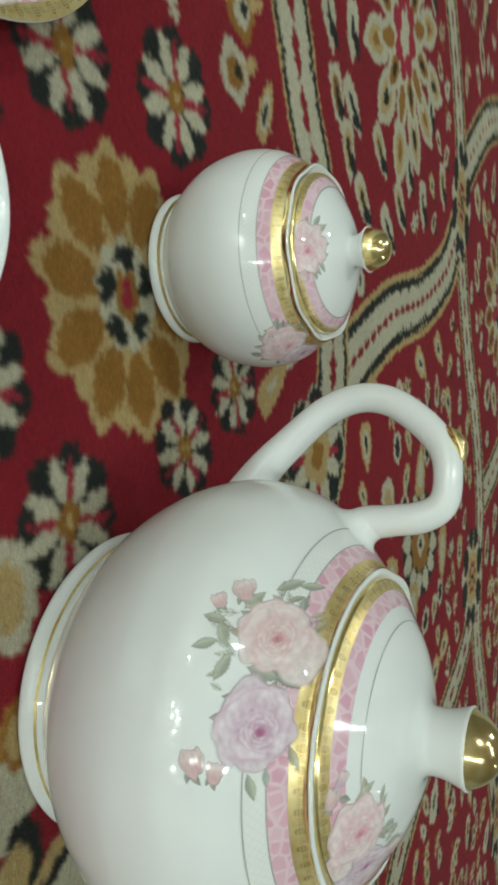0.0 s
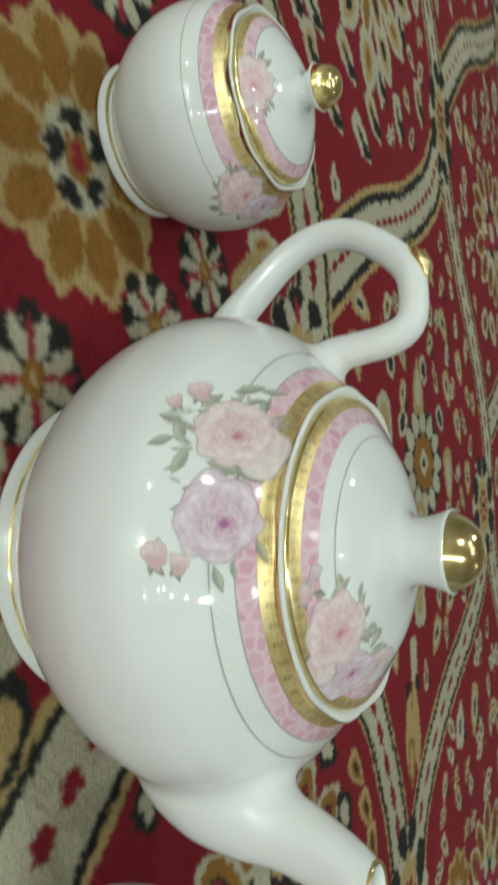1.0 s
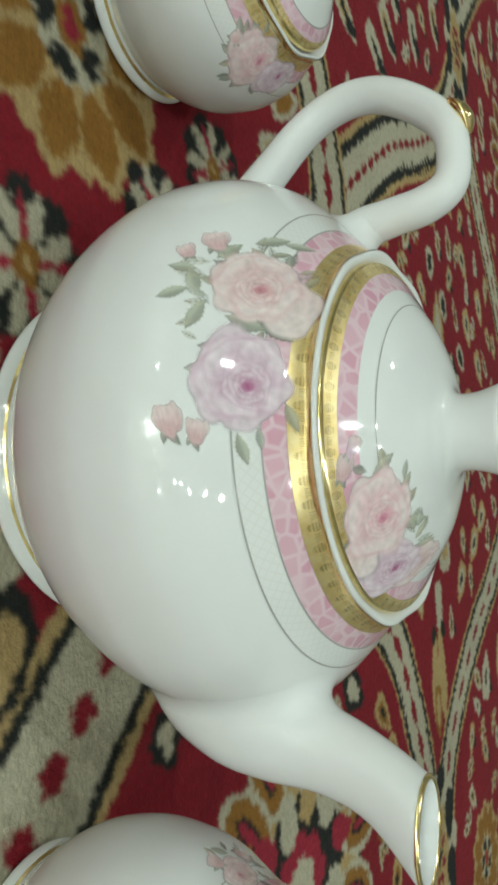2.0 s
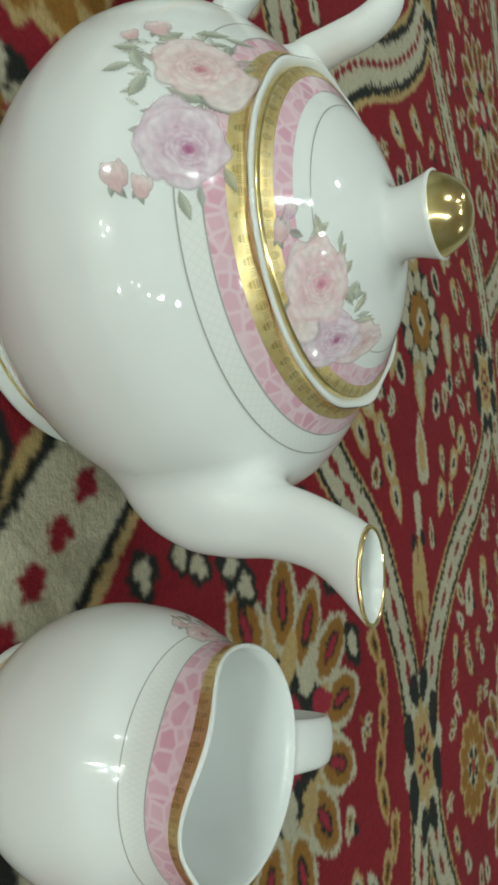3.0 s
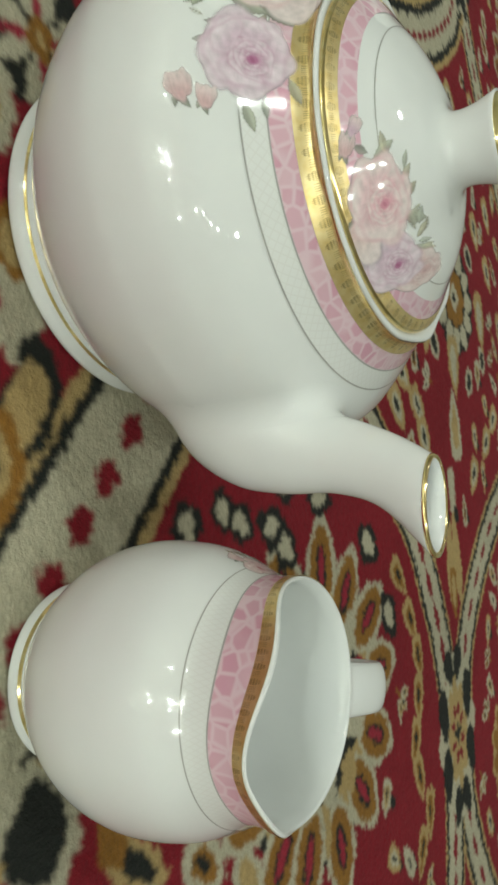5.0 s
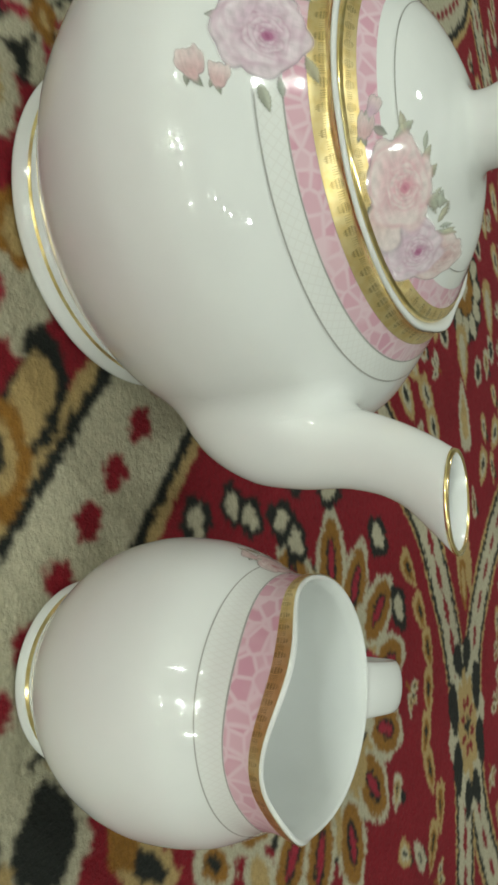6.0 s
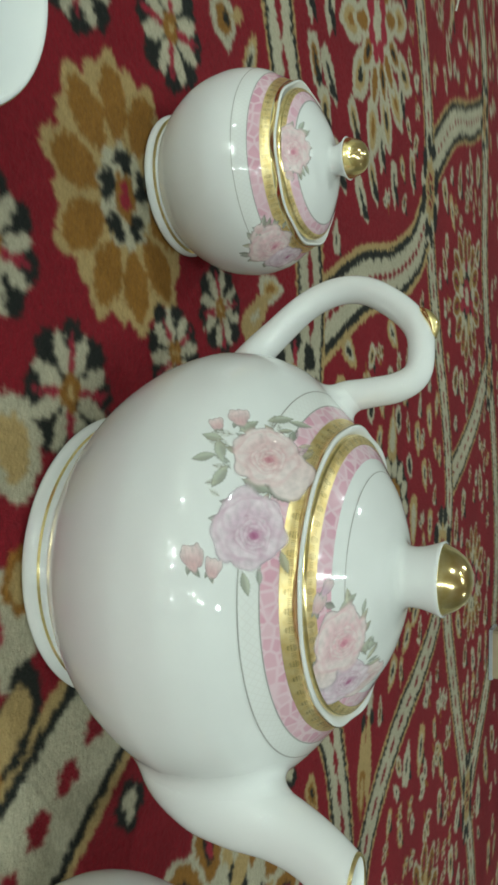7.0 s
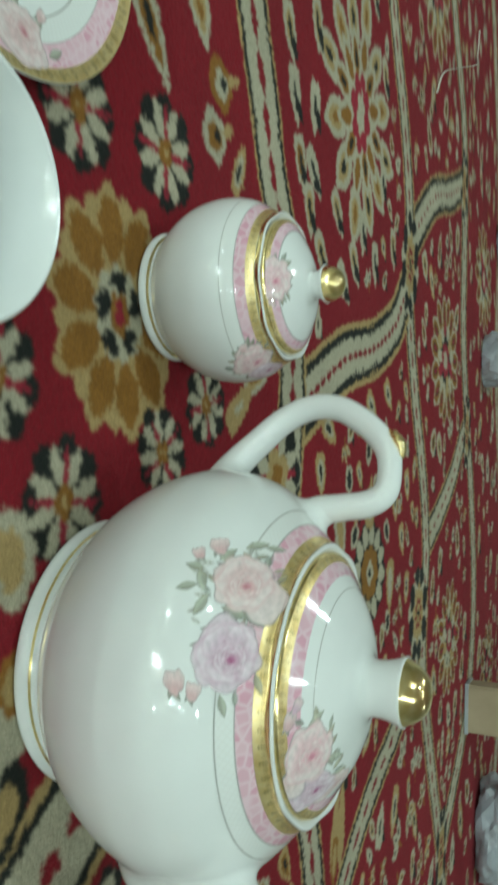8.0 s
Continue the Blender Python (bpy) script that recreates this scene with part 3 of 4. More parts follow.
def sugar_bowl(at):
    bowl = thing("sugar_bowl", at, "small lidded white porcelain sugar bowl with pink and gold bands", "sugar bowl")
    outer = profile([(0.0, 0.003), (0.026, 0.003), (0.033, 0.0003), (0.0357, 0.0), (0.0370, 0.0015), (0.0365, 0.0038), (0.0343, 0.0058), (0.0338, 0.0068), (0.0358, 0.0085),
                     (0.0425, 0.0165), (0.0482, 0.0275), (0.0507, 0.0400), (0.0502, 0.0500), (0.0478, 0.0580), (0.0445, 0.0635), (0.0415, 0.0680), (0.0397, 0.0722), (0.0395, 0.0742)])
    wavy = lambda r, z, a: (r + (0.0006 * math.cos(9 * a) * min(1.0, (z - 0.0715) / 0.002) if z > 0.0715 and r > 0.0365 else 0.0), z)
    part("body", turned(outer + [(0.0393, 0.0747), (0.0388, 0.0749), (0.0383, 0.0745), (0.0374, 0.0733), (0.0360, 0.0725), (0.0345, 0.0720), (0.0340, 0.0705), (0.0380, 0.064), (0.0440, 0.05), (0.042, 0.03), (0.03, 0.014), (0.0, 0.010)], 128, wavy), PORCELAIN, bowl)
    banded(bowl, outer, 0.0052, 0.0560, 0.0625, 0.0675, 0.0718, 128, wavy)
    part("rim_line", turned(between(outer, 0.0720, 0.0741, 0.0003), 128, wavy), GOLD, bowl, "thin polished gold line below the wavy rim")
    dome = profile([(0.0350, 0.0728), (0.0358, 0.0734), (0.0359, 0.0743), (0.0354, 0.0754), (0.0340, 0.0768), (0.0290, 0.0798), (0.0200, 0.0842), (0.0110, 0.0868),
                    (0.0078, 0.0880), (0.0070, 0.0895), (0.0078, 0.0925), (0.0103, 0.0958)])
    lid = part("lid", turned([(0.030, 0.0714), (0.0335, 0.0724), *dome, (0.0085, 0.0960), (0.0, 0.0960)], 96), PORCELAIN, bowl, "domed lid with a rose")
    part("lid_gold_band", turned(between(dome, 0.0755, 0.0770, 0.0003), 96), GOLD_BAND, lid, "patterned gold band")
    part("lid_rim", turned(between(dome, 0.0735, 0.0755, 0.0004), 96), GOLD, lid, "polished gold rim")
    part("lid_pink_band", turned(between(dome, 0.0770, 0.0796, 0.0002), 96), PINK, lid, "pink mosaic band")
    part("lid_grey_line", turned(between(dome, 0.0796, 0.0799, 0.0002), 96), GREY_LINE, lid)
    tip = profile([(0.0096, 0.0958), (0.0095, 0.0966), (0.0086, 0.1000), (0.0066, 0.1035), (0.0034, 0.1054), (0.0, 0.1060)], 5)
    part("finial_cap", turned([(0.0085, 0.0955), *tip], 48), GOLD, lid, "gold finial cap")
    top = Print(dome, -78, 0.0785, (0.020, 0.018))
    for u_, v_, s_, t_ in ((-0.008, 0.006, 0.004, 2.2), (0.009, 0.005, 0.004, 0.6), (0.003, 0.009, 0.0035, 1.4), (-0.010, 0.000, 0.0035, 3.0)):
        top.leaf(u_, v_, s_, t_)
    top.foliage(0.0, 0.0, 0.0115, 0.2, 3.1, 6, 8)
    top.rose(0.0, 0.0, 0.0112, PALE, (0.74, 0.46, 0.51), (0.64, 0.24, 0.32))
    top.bud(0.0125, -0.002, 0.003, -0.4, BUD_RED)
    top.done(lid, "printed pink rose on the lid")
    for angle in (-13, 167):
        spray = Print(outer, angle, 0.0610, (0.030, 0.020))
        for u_, v_, s_, t_ in ((-0.015, 0.002, 0.0042, 2.6), (-0.010, 0.006, 0.004, 1.9), (-0.012, -0.006, 0.0038, 3.4), (0.010, -0.008, 0.004, -0.6), (0.002, -0.011, 0.004, -1.4)):
            spray.leaf(u_, v_, s_, t_)
        spray.foliage(-0.001, 0.0, 0.0120, 1.8, 5.4, 9, 6)
        spray.rose(-0.001, 0.0, 0.0118, PALE, (0.74, 0.46, 0.51), (0.62, 0.24, 0.32))
        spray.rose(0.0135, 0.0010, 0.0095, LILAC_PALE, LILAC, LILAC_DEEP)
        spray.bud(-0.0135, -0.001, 0.003, 2.8, BUD_RED)
        spray.done(bowl, "printed spray of pink roses")
    return bowl


def creamer(at):
    jug = thing("creamer", at, "open white porcelain creamer with a pointed pouring lip", "creamer")
    LIP, SHOULDER, FOOT_OF_BEND, TOP = radians(-43), radians(-124), 0.0800, 0.0938

    def shape(r, z, a):
        if z <= FOOT_OF_BEND:
            return r, z
        d = (a - LIP + PI) % (2 * PI) - PI
        e = (a - SHOULDER + PI) % (2 * PI) - PI
        k = (z - FOOT_OF_BEND) / (TOP - FOOT_OF_BEND)
        rise = 0.0050 * math.exp(-(d / 0.36) ** 2) + 0.0098 * math.exp(-(e / 0.60) ** 2)
        reach = 0.0018 * math.exp(-(d / 0.26) ** 2)
        return r + reach * k * k, z + rise * k

    outer = profile([(0.0, 0.003), (0.024, 0.003), (0.0290, 0.0003), (0.0305, 0.0), (0.0318, 0.0015), (0.0314, 0.0040), (0.0298, 0.0060), (0.0296, 0.0070), (0.0318, 0.0088),
                     (0.0380, 0.0165), (0.0440, 0.0280), (0.0470, 0.0420), (0.0466, 0.0550), (0.0445, 0.0655), (0.0405, 0.0745), (0.0373, 0.0810), (0.0359, 0.0868), (0.0362, 0.0938)])
    # inside narrowed to a funnel with a raised floor, so that it catches more light
    inner = [(0.0356, 0.0943), (0.0347, 0.0936), (0.0341, 0.0890), (0.0333, 0.0820), (0.0321, 0.0730), (0.0303, 0.0640), (0.0276, 0.0555), (0.0238, 0.0480),
             (0.0185, 0.0425), (0.0120, 0.0392), (0.0060, 0.0378), (0.0, 0.0374)]
    part("body", turned(outer + inner, 128, shape), PORCELAIN, jug)
    banded(jug, outer, 0.0053, 0.0780, 0.0842, 0.0908, 0.0936, 128, shape)
    handle = part("handle", sweep(rod([(0.0368, 0.0890), (0.0450, 0.0915), (0.0590, 0.0925), (0.0685, 0.0890), (0.0700, 0.0760), (0.0640, 0.0600), (0.0560, 0.0480), (0.0430, 0.0390)],
                                      [0.0034, 0.0032, 0.0031, 0.0031, 0.0031, 0.0030, 0.0030, 0.0036], flat=2.9), 20), PORCELAIN, jug, "flat looped handle")
    handle.matrix_basis = pose(0, 0, 0, 0, 0, 76)
    part("handle_gold", sweep(rod([(0.0675, 0.0912), (0.0712, 0.0875), (0.0722, 0.0800), (0.0715, 0.0730)], [0.0026, 0.0031, 0.0031, 0.0024], flat=2.0), 18), GOLD_BAND, handle, "gold patch on the handle")
    for angle in (164, -12):
        spray = Print(outer, angle, 0.0765, (0.020, 0.018))
        for u_, v_, s_, t_ in ((-0.008, 0.002, 0.0035, 2.6), (0.008, 0.004, 0.0035, 0.9), (0.004, -0.006, 0.0035, -0.8), (-0.004, 0.007, 0.003, 1.8)):
            spray.leaf(u_, v_, s_, t_)
        spray.bud(-0.004, -0.002, 0.0036, 2.3, BUD_RED)
        spray.foliage(0.002, 0.001, 0.009, 0.0, 6.2, 9, 31)
        spray.rose(0.004, 0.003, 0.0068, PALE, BLUSH, ROSE)
        spray.bud(0.009, -0.004, 0.0036, 5.2, BUD_RED)
        spray.done(jug, "printed small pink roses")
    return jug


def tea_cup(at):
    cup = thing("tea_cup", at, "tall white porcelain tea cup standing on its saucer", "cup", -120)
    outer = profile([(0.0, 0.003), (0.014, 0.003), (0.0190, 0.0), (0.0205, 0.0014), (0.0197, 0.0050), (0.0220, 0.0085), (0.0300, 0.0200), (0.0345, 0.0370), (0.0365, 0.0560), (0.0386, 0.0770)])
    inner = [(0.0380, 0.0775), (0.0371, 0.0768), (0.0348, 0.0560), (0.0326, 0.0370), (0.0280, 0.0215), (0.016, 0.0110), (0.0, 0.0100)]
    part("body", turned(outer + inner, 96), PORCELAIN, cup)
    banded(cup, outer, 0.0, 0.0540, 0.0600, 0.0680, 0.0766)
    part("handle", sweep(rod([(0.0350, 0.0640), (0.0470, 0.0670), (0.0560, 0.0620), (0.0570, 0.0490), (0.0500, 0.0340), (0.0310, 0.0270)], 0.0031, flat=1.3), 16), PORCELAIN, cup, "looped handle")
    return cup


def saucer(at):
    dish = thing("saucer", at, "white porcelain saucer with pink mosaic ring and gold rim", "saucer", group="saucers")
    upper = profile([(0.0, 0.0085), (0.024, 0.0085), (0.032, 0.0089), (0.043, 0.0107), (0.059, 0.0146), (0.073, 0.0187), (0.0825, 0.0218)])
    lower = [(0.0828, 0.0211), (0.073, 0.0163), (0.059, 0.0120), (0.045, 0.0076), (0.044, 0.0004), (0.042, 0.0), (0.040, 0.0058), (0.0, 0.0058)]
    part("body", turned(upper + lower, 96), PORCELAIN, dish)
    up = lambda a, b: [(r, z + 0.0002) for r, z in between(upper, a, b)]
    part("grey_line", turned(up(0.0136, 0.0138), 96), GREY_LINE, dish)
    part("lattice_band", turned(up(0.0138, 0.0165), 96), LATTICE, dish, "faint pale lattice band")
    part("pink_line", turned(up(0.0165, 0.0166), 96), GREY_LINE, dish)
    part("pink_band", turned(up(0.0166, 0.0197), 96), PINK, dish, "pink mosaic ring")
    part("gold_rim", turned(up(0.0197, 0.0218), 96), GOLD_BAND, dish, "patterned gold rim")
    for angle in (18, 138, 258):
        spray = Print([(r, z) for r, z in reversed(upper[6:])], angle, 0.0165, (0.034, 0.026), 0.0004)
        for u_, v_, s_, t_ in ((-0.020, 0.004, 0.005, 2.6), (0.017, 0.007, 0.0055, 0.9), (0.006, 0.016, 0.005, 1.2), (-0.006, 0.017, 0.005, 1.8), (0.022, -0.006, 0.006, 0.2), (-0.012, 0.016, 0.0045, 2.2)):
            spray.leaf(u_, v_, s_, t_)
        spray.rose(-0.012, 0.004, 0.0110, LILAC_PALE, LILAC, LILAC_DEEP)
        spray.rose(0.003, 0.0, 0.0150, PALE, BLUSH, ROSE)
        spray.bud(0.020, 0.010, 0.004, 0.5, BUD_RED)
        spray.done(dish, "printed spray of pink roses")
    return dish


teapot((0.0085, 0.0153, 0.0005))
sugar_bowl((-0.1888, 0.0483, 0.0005))
creamer((0.1759, -0.0317, 0.0005))
tea_cup((-0.131, -0.186, 0.0091))
first_saucer = saucer((-0.3040, -0.1300, 0.0005))
second_saucer = copy_thing(first_saucer, pose(-0.127, -0.187, 0.0005, 0, 0, 40))
tagged(second_saucer, "white porcelain saucer with gold rim under the tea cup")


# ---- things farther off on the carpet ----
def crumpled_bag(at, size, rz, label):
    bm = bmesh.new()
    bmesh.ops.create_icosphere(bm, subdivisions=4, radius=1)
    for v in bm.verts:
        p = v.co.copy()
        k = 1 + 0.28 * noise.noise(p * 1.6 + Vector(at)) + 0.16 * abs(noise.noise(p * 3.6)) - 0.10 * abs(noise.noise(p * 7.5 + Vector((5, 0, 0))))
        v.co = (p.x * k * size[0], p.y * k * size[1], (max(p.z, -0.62) * k + 0.66) * size[2])
        v.co.z = max(v.co.z, 0.0008)
    ob = new("plastic_bag", finish("plastic_bag", bm, GREY_PLASTIC, False))
    ob.matrix_basis = pose(*at, 0, 0, rz)
    return tagged(ob, label, "bag")


crumpled_bag((0.47, 1.36, 0), (0.12, 0.07, 0.055), 15, "crumpled grey plastic bag lying on the carpet")
crumpled_bag((-0.48, 1.25, 0), (0.055, 0.05, 0.05), -10, "small bunched grey plastic bag on the carpet")
crumpled_bag((-0.80, 1.42, 0), (0.06, 0.04, 0.05), 30, "small bunched grey plastic bag on the carpet")


def wooden_leg(at):
    leg = thing("furniture_leg", at, "pale wooden furniture leg standing on the carpet", "furniture leg", 6)
    bm = bmesh.new()
    bmesh.ops.create_cube(bm, size=1)
    for v in bm.verts:
        v.co = (v.co.x * 0.085, v.co.y * 0.05, (v.co.z + 0.5) * 0.62)
    bmesh.ops.bevel(bm, geom=bm.edges[:], offset=0.004, segments=2, affect="EDGES")
    part("post", bm, BEIGE_BOARD, leg, "", False)
    bm = bmesh.new()
    bmesh.ops.create_cube(bm, size=1)
    for v in bm.verts:
        v.co = (v.co.x * 0.089, v.co.y * 0.054, (v.co.z + 0.5) * 0.006)
    part("foot_pad", bm, GREY_PLASTIC, leg, "", False)
    return leg


wooden_leg((0.195, 1.165, 0.0005))
strip = new("plastic_strip", finish("plastic_strip", sweep([(c, Vector((0, 0.0012, 0.0006)), Vector((0.0006, 0, 0.0012))) for c in spline(
    [(-0.74, 0.70, 0.003), (-0.80, 0.74, 0.004), (-0.86, 0.82, 0.012), (-0.94, 0.93, 0.02), (-1.03, 1.03, 0.004), (-1.10, 1.05, 0.003)], 8)], 8), CLEAR_PLASTIC))
tagged(strip, "thin pale plastic strip curling on the carpet", "plastic strip")


# ---- the carpet, dyed knot by knot ----
DYES = np.array([(0.212, 0.0036, 0.0120), (0.455, 0.425, 0.305), (0.42, 0.300, 0.125), (0.262, 0.121, 0.017), (0.010, 0.013, 0.010), (0.30, 0.015, 0.034), (0.12, 0.005, 0.010)])
RED, CREAM, TAN, BROWN, BLACK, MAGENTA, DEEP = range(7)


def graded(lo, hi, fine0, fine1, step, grow, most):
    """Coordinates that are close between fine0 and fine1 and open out beyond."""
    mid = np.arange(fine0, fine1 + step / 2, step)
    up, down = [], []
    p, s = mid[-1], step
    while p < hi:
        s = min(s * grow, most)
        p += s
        up.append(p)
    p, s = mid[0], step
    while p > lo:
        s = min(s * grow, most)
        p -= s
        down.append(p)
    return np.concatenate([down[::-1], mid, up])


class Rug:
    def __init__(self):
        self.xs = graded(-2.4, 2.4, -0.46, 0.46, 0.0014, 1.012, 0.02)
        self.ys = graded(-1.2, 2.6, -0.10, 0.34, 0.0014, 1.006, 0.02)
        rng = np.random.default_rng(7)
        self.rng = rng
        self.idx = np.zeros((len(self.ys), len(self.xs)), np.uint8)
        X, Y = np.meshgrid(self.xs, self.ys)
        # knots stand in rows: edges step a little from one row to the next
        row, col = np.floor(Y / 0.0024).astype(int) % 4096, np.floor(X / 0.0030).astype(int) % 4096
        jag = rng.normal(0, 1, (4096, 64))
        jag2 = rng.normal(0, 1, (4096, 64))
        self.X = X + 0.0008 * jag[row, col % 64] + 0.0004 * rng.normal(0, 1, X.shape)
        self.Y = Y + 0.0008 * jag2[col, row % 64] + 0.0004 * rng.normal(0, 1, X.shape)

    def window(self, x0, x1, y0, y1, pad=0.006):
        i0, i1 = np.searchsorted(self.xs, (x0 - pad, x1 + pad))
        j0, j1 = np.searchsorted(self.ys, (y0 - pad, y1 + pad))
        s = (slice(j0, j1), slice(i0, i1))
        return s, self.X[s], self.Y[s]

    def blob(self, x, y, a, b, turn, colour, lobes=0, amp=0.0, tip=0.0, phase=0.0, over=None):
        """An oval; lobes: scallops; tip: how far it narrows to its end."""
        m = max(a, b) * (1 + amp) + 0.003
        s, X, Y = self.window(x - m, x + m, y - m, y + m)
        c, d = math.cos(turn), math.sin(turn)
        u, v = ((X - x) * c + (Y - y) * d) / a, (-(X - x) * d + (Y - y) * c) / b
        if tip:
            v = v / np.clip(1 - tip * np.clip(u, -1, 1), 0.08, 3)
        r = np.hypot(u, v)
        if lobes:
            r = r / (1 + amp * np.abs(np.cos((np.arctan2(v, u) * lobes + phase) / 2)) - amp / 2)
        hit = r < 1
        if over is not None:
            hit &= self.idx[s] == over
        self.idx[s][hit] = colour

    def leaf(self, x, y, a, b, turn, outer, inner=None, core=None, tip=0.5):
        self.blob(x, y, a, b, turn, outer, 5, 0.12, tip)
        if inner is not None:
            self.blob(x, y, a * 0.66, b * 0.58, turn, inner, 0, 0, tip)
        if core is not None:
            self.blob(x - 0.1 * a * math.cos(turn), y - 0.1 * a * math.sin(turn), a * 0.36, b * 0.28, turn, core)

    def posy(self, x, y, a, b, turn=0.0, petals=8):
        """The small black-edged flowers of the field."""
        self.blob(x, y, a * 1.04, b * 1.04, turn, BLACK, petals, 0.20)
        for i in range(petals):
            t = 2 * PI * i / petals + 0.4
            px, py = math.cos(t) * 0.60, math.sin(t) * 0.60
            c, s = math.cos(turn), math.sin(turn)
            wx, wy = x + px * a * c - py * b * s, y + px * a * s + py * b * c
            self.blob(wx, wy, a * 0.33, b * 0.16, math.atan2(wy - y, wx - x), CREAM, 3, 0.22, -0.3)
        for i in range(petals // 2):
            t = 2 * PI * i / (petals // 2) + turn
            self.blob(x + math.cos(t) * a * 0.5, y + math.sin(t) * b * 0.5, a * 0.40, b * 0.085, t, MAGENTA, 2, 0.2)
        self.blob(x, y, a * 0.30, b * 0.26, turn, BROWN)
        self.blob(x, y, a * 0.10, b * 0.07, turn, TAN)

    def great_flower(self, x, y, a, b, turn, petals=11):
        c, s = math.cos(turn), math.sin(turn)
        self.blob(x, y, a, b, turn, TAN, petals * 2, 0.10)
        for i in range(petals):
            t = 2 * PI * i / petals
            px, py = math.cos(t), math.sin(t)
            wx, wy = x + px * a * c - py * b * s, y + px * a * s + py * b * c
            self.blob(x + (wx - x) * 0.80, y + (wy - y) * 0.80, a * 0.30, b * 0.25, math.atan2(wy - y, wx - x), TAN, 4, 0.2)
        for i in range(petals):
            t = 2 * PI * i / petals
            px, py = math.cos(t) * 0.70, math.sin(t) * 0.70
            wx, wy = x + px * a * c - py * b * s, y + px * a * s + py * b * c
            self.blob(wx, wy, a * 0.29, b * 0.205, math.atan2(wy - y, wx - x), BROWN, 4, 0.12, -0.25)
        self.blob(x, y, a * 0.40, b * 0.40, turn, CREAM, 10, 0.16)
        for i in range(5):
            t = 2 * PI * i / 5 + 0.9
            self.blob(x + math.cos(t) * a * 0.29, y + math.sin(t) * b * 0.29, a * 0.125, b * 0.10, t + 1.4, BLACK, 3, 0.35)
        self.blob(x, y, a * 0.19, b * 0.17, turn, BROWN, 5, 0.25)
        self.blob(x, y, a * 0.12, b * 0.085, turn, MAGENTA)

    def band(self, points, width, pitch=0.026, edge=0.007, outer=0.006, mark=(0.0095, 0.0065), tone=CREAM):
        """A cream ribbon with red lozenges, black toothed edges and tan borders."""
        line = spline([(x, y, 0) for x, y in points], 8)
        half = width / 2
        reach = half + edge + outer
        for layer in (TAN, BLACK, tone, RED):
            run = 0.0
            for a, b in zip(line, line[1:]):
                d = b - a
                n = d.length
                if n < 1e-6:
                    continue
                s, X, Y = self.window(min(a.x, b.x) - reach, max(a.x, b.x) + reach, min(a.y, b.y) - reach, max(a.y, b.y) + reach)
                if X.size:
                    t = ((X - a.x) * d.x + (Y - a.y) * d.y) / n
                    along = np.clip(t, 0, n)
                    far = np.hypot(X - a.x - d.x / n * along, Y - a.y - d.y / n * along)
                    w = run + along
                    tooth = 0.22 * edge * np.sign(np.sin(w * 2 * PI / 0.0085))
                    view = self.idx[s]
                    if layer == TAN:
                        view[far < reach] = TAN
                    elif layer == BLACK:
                        view[far < half + edge + tooth] = BLACK
                    elif layer == RED:
                        m = np.abs((w / pitch) % 1 - 0.5) * pitch
                        waist = mark[1] * np.where(m < mark[0] * 0.18, 0.72, 1.0)
                        view[(far / waist + np.abs(m - mark[0] * 0.18) / mark[0] < 1) & (t > -1e-4) & (t < n + 1e-4)] = RED
                    else:
                        view[far < half + tooth] = tone
                run += n

    def knot(self, x, y, a, b, turn=0.0):
        """A rosette where ribbons meet, long along turn."""
        c, s = math.cos(turn), math.sin(turn)
        put = lambda u, v, p, q, t, colour, lobes=3, amp=0.2: self.blob(x + u * a * c - v * b * s, y + u * a * s + v * b * c, p * a, q * b, turn + t, colour, lobes, amp)
        put(0, 0, 0.84, 1.06, 0, CREAM, 8, 0.16)
        for i in (-1, 1):
            put(i * 0.86, 0, 0.24, 0.62, 0, CREAM)
            for j in (-1, 1):
                put(i * 0.38, j * 0.74, 0.33, 0.27, 0.12 * i * j, BLACK, 3, 0.15)
                put(i * 0.90, j * 0.26, 0.24, 0.24, 0.5 * i * j, BLACK, 3, 0.3)
        put(0, 0, 0.66, 0.52, 0, TAN, 8, 0.3)
        for i in range(8):
            t = 2 * PI * i / 8 + 0.39
            put(math.cos(t) * 0.32, math.sin(t) * 0.28, 0.085, 0.085, t, RED)
        put(0, 0, 0.16, 0.06, 0, BLACK)
        put(0, 0, 0.05, 0.22, 0, BLACK)

    def palmette(self, x, y, r, petals=13, squash=1.0):
        self.blob(x, y, r * 0.82, r * 0.82 * squash, 0, BLACK, petals, 0.15)
        for i in range(petals):
            t = 2 * PI * i / petals + 0.13 + self.rng.uniform(-0.07, 0.07)
            k = self.rng.uniform(0.74, 0.86)
            self.leaf(x + math.cos(t + 0.24) * r * 0.66, y + math.sin(t + 0.24) * r * 0.66 * squash, r * 0.16, r * 0.09, t + 0.6, TAN, None, None, 0.3)
            px, py = x + math.cos(t) * r * k, y + math.sin(t) * r * k * squash
            self.blob(px, py, r * 0.30, r * 0.185, t, CREAM, 4, 0.14)
            self.blob(px, py, r * 0.25, r * 0.145, t, BROWN)
            self.blob(px, py, r * 0.15, r * 0.062, t, BLACK)
            self.blob(px, py, r * 0.12, r * 0.036, t, MAGENTA)
        for i in range(petals - 2):
            t = 2 * PI * i / (petals - 2)
            k = self.rng.uniform(0.38, 0.56)
            self.blob(x + math.cos(t) * r * k, y + math.sin(t) * r * k * squash, r * self.rng.uniform(0.13, 0.19), r * 0.10, t + self.rng.uniform(-0.4, 0.4), (CREAM, TAN, CREAM, MAGENTA)[i % 4], 3, 0.2)
        self.blob(x, y, r * 0.28, r * 0.28 * squash, 0, MAGENTA, 8, 0.2)
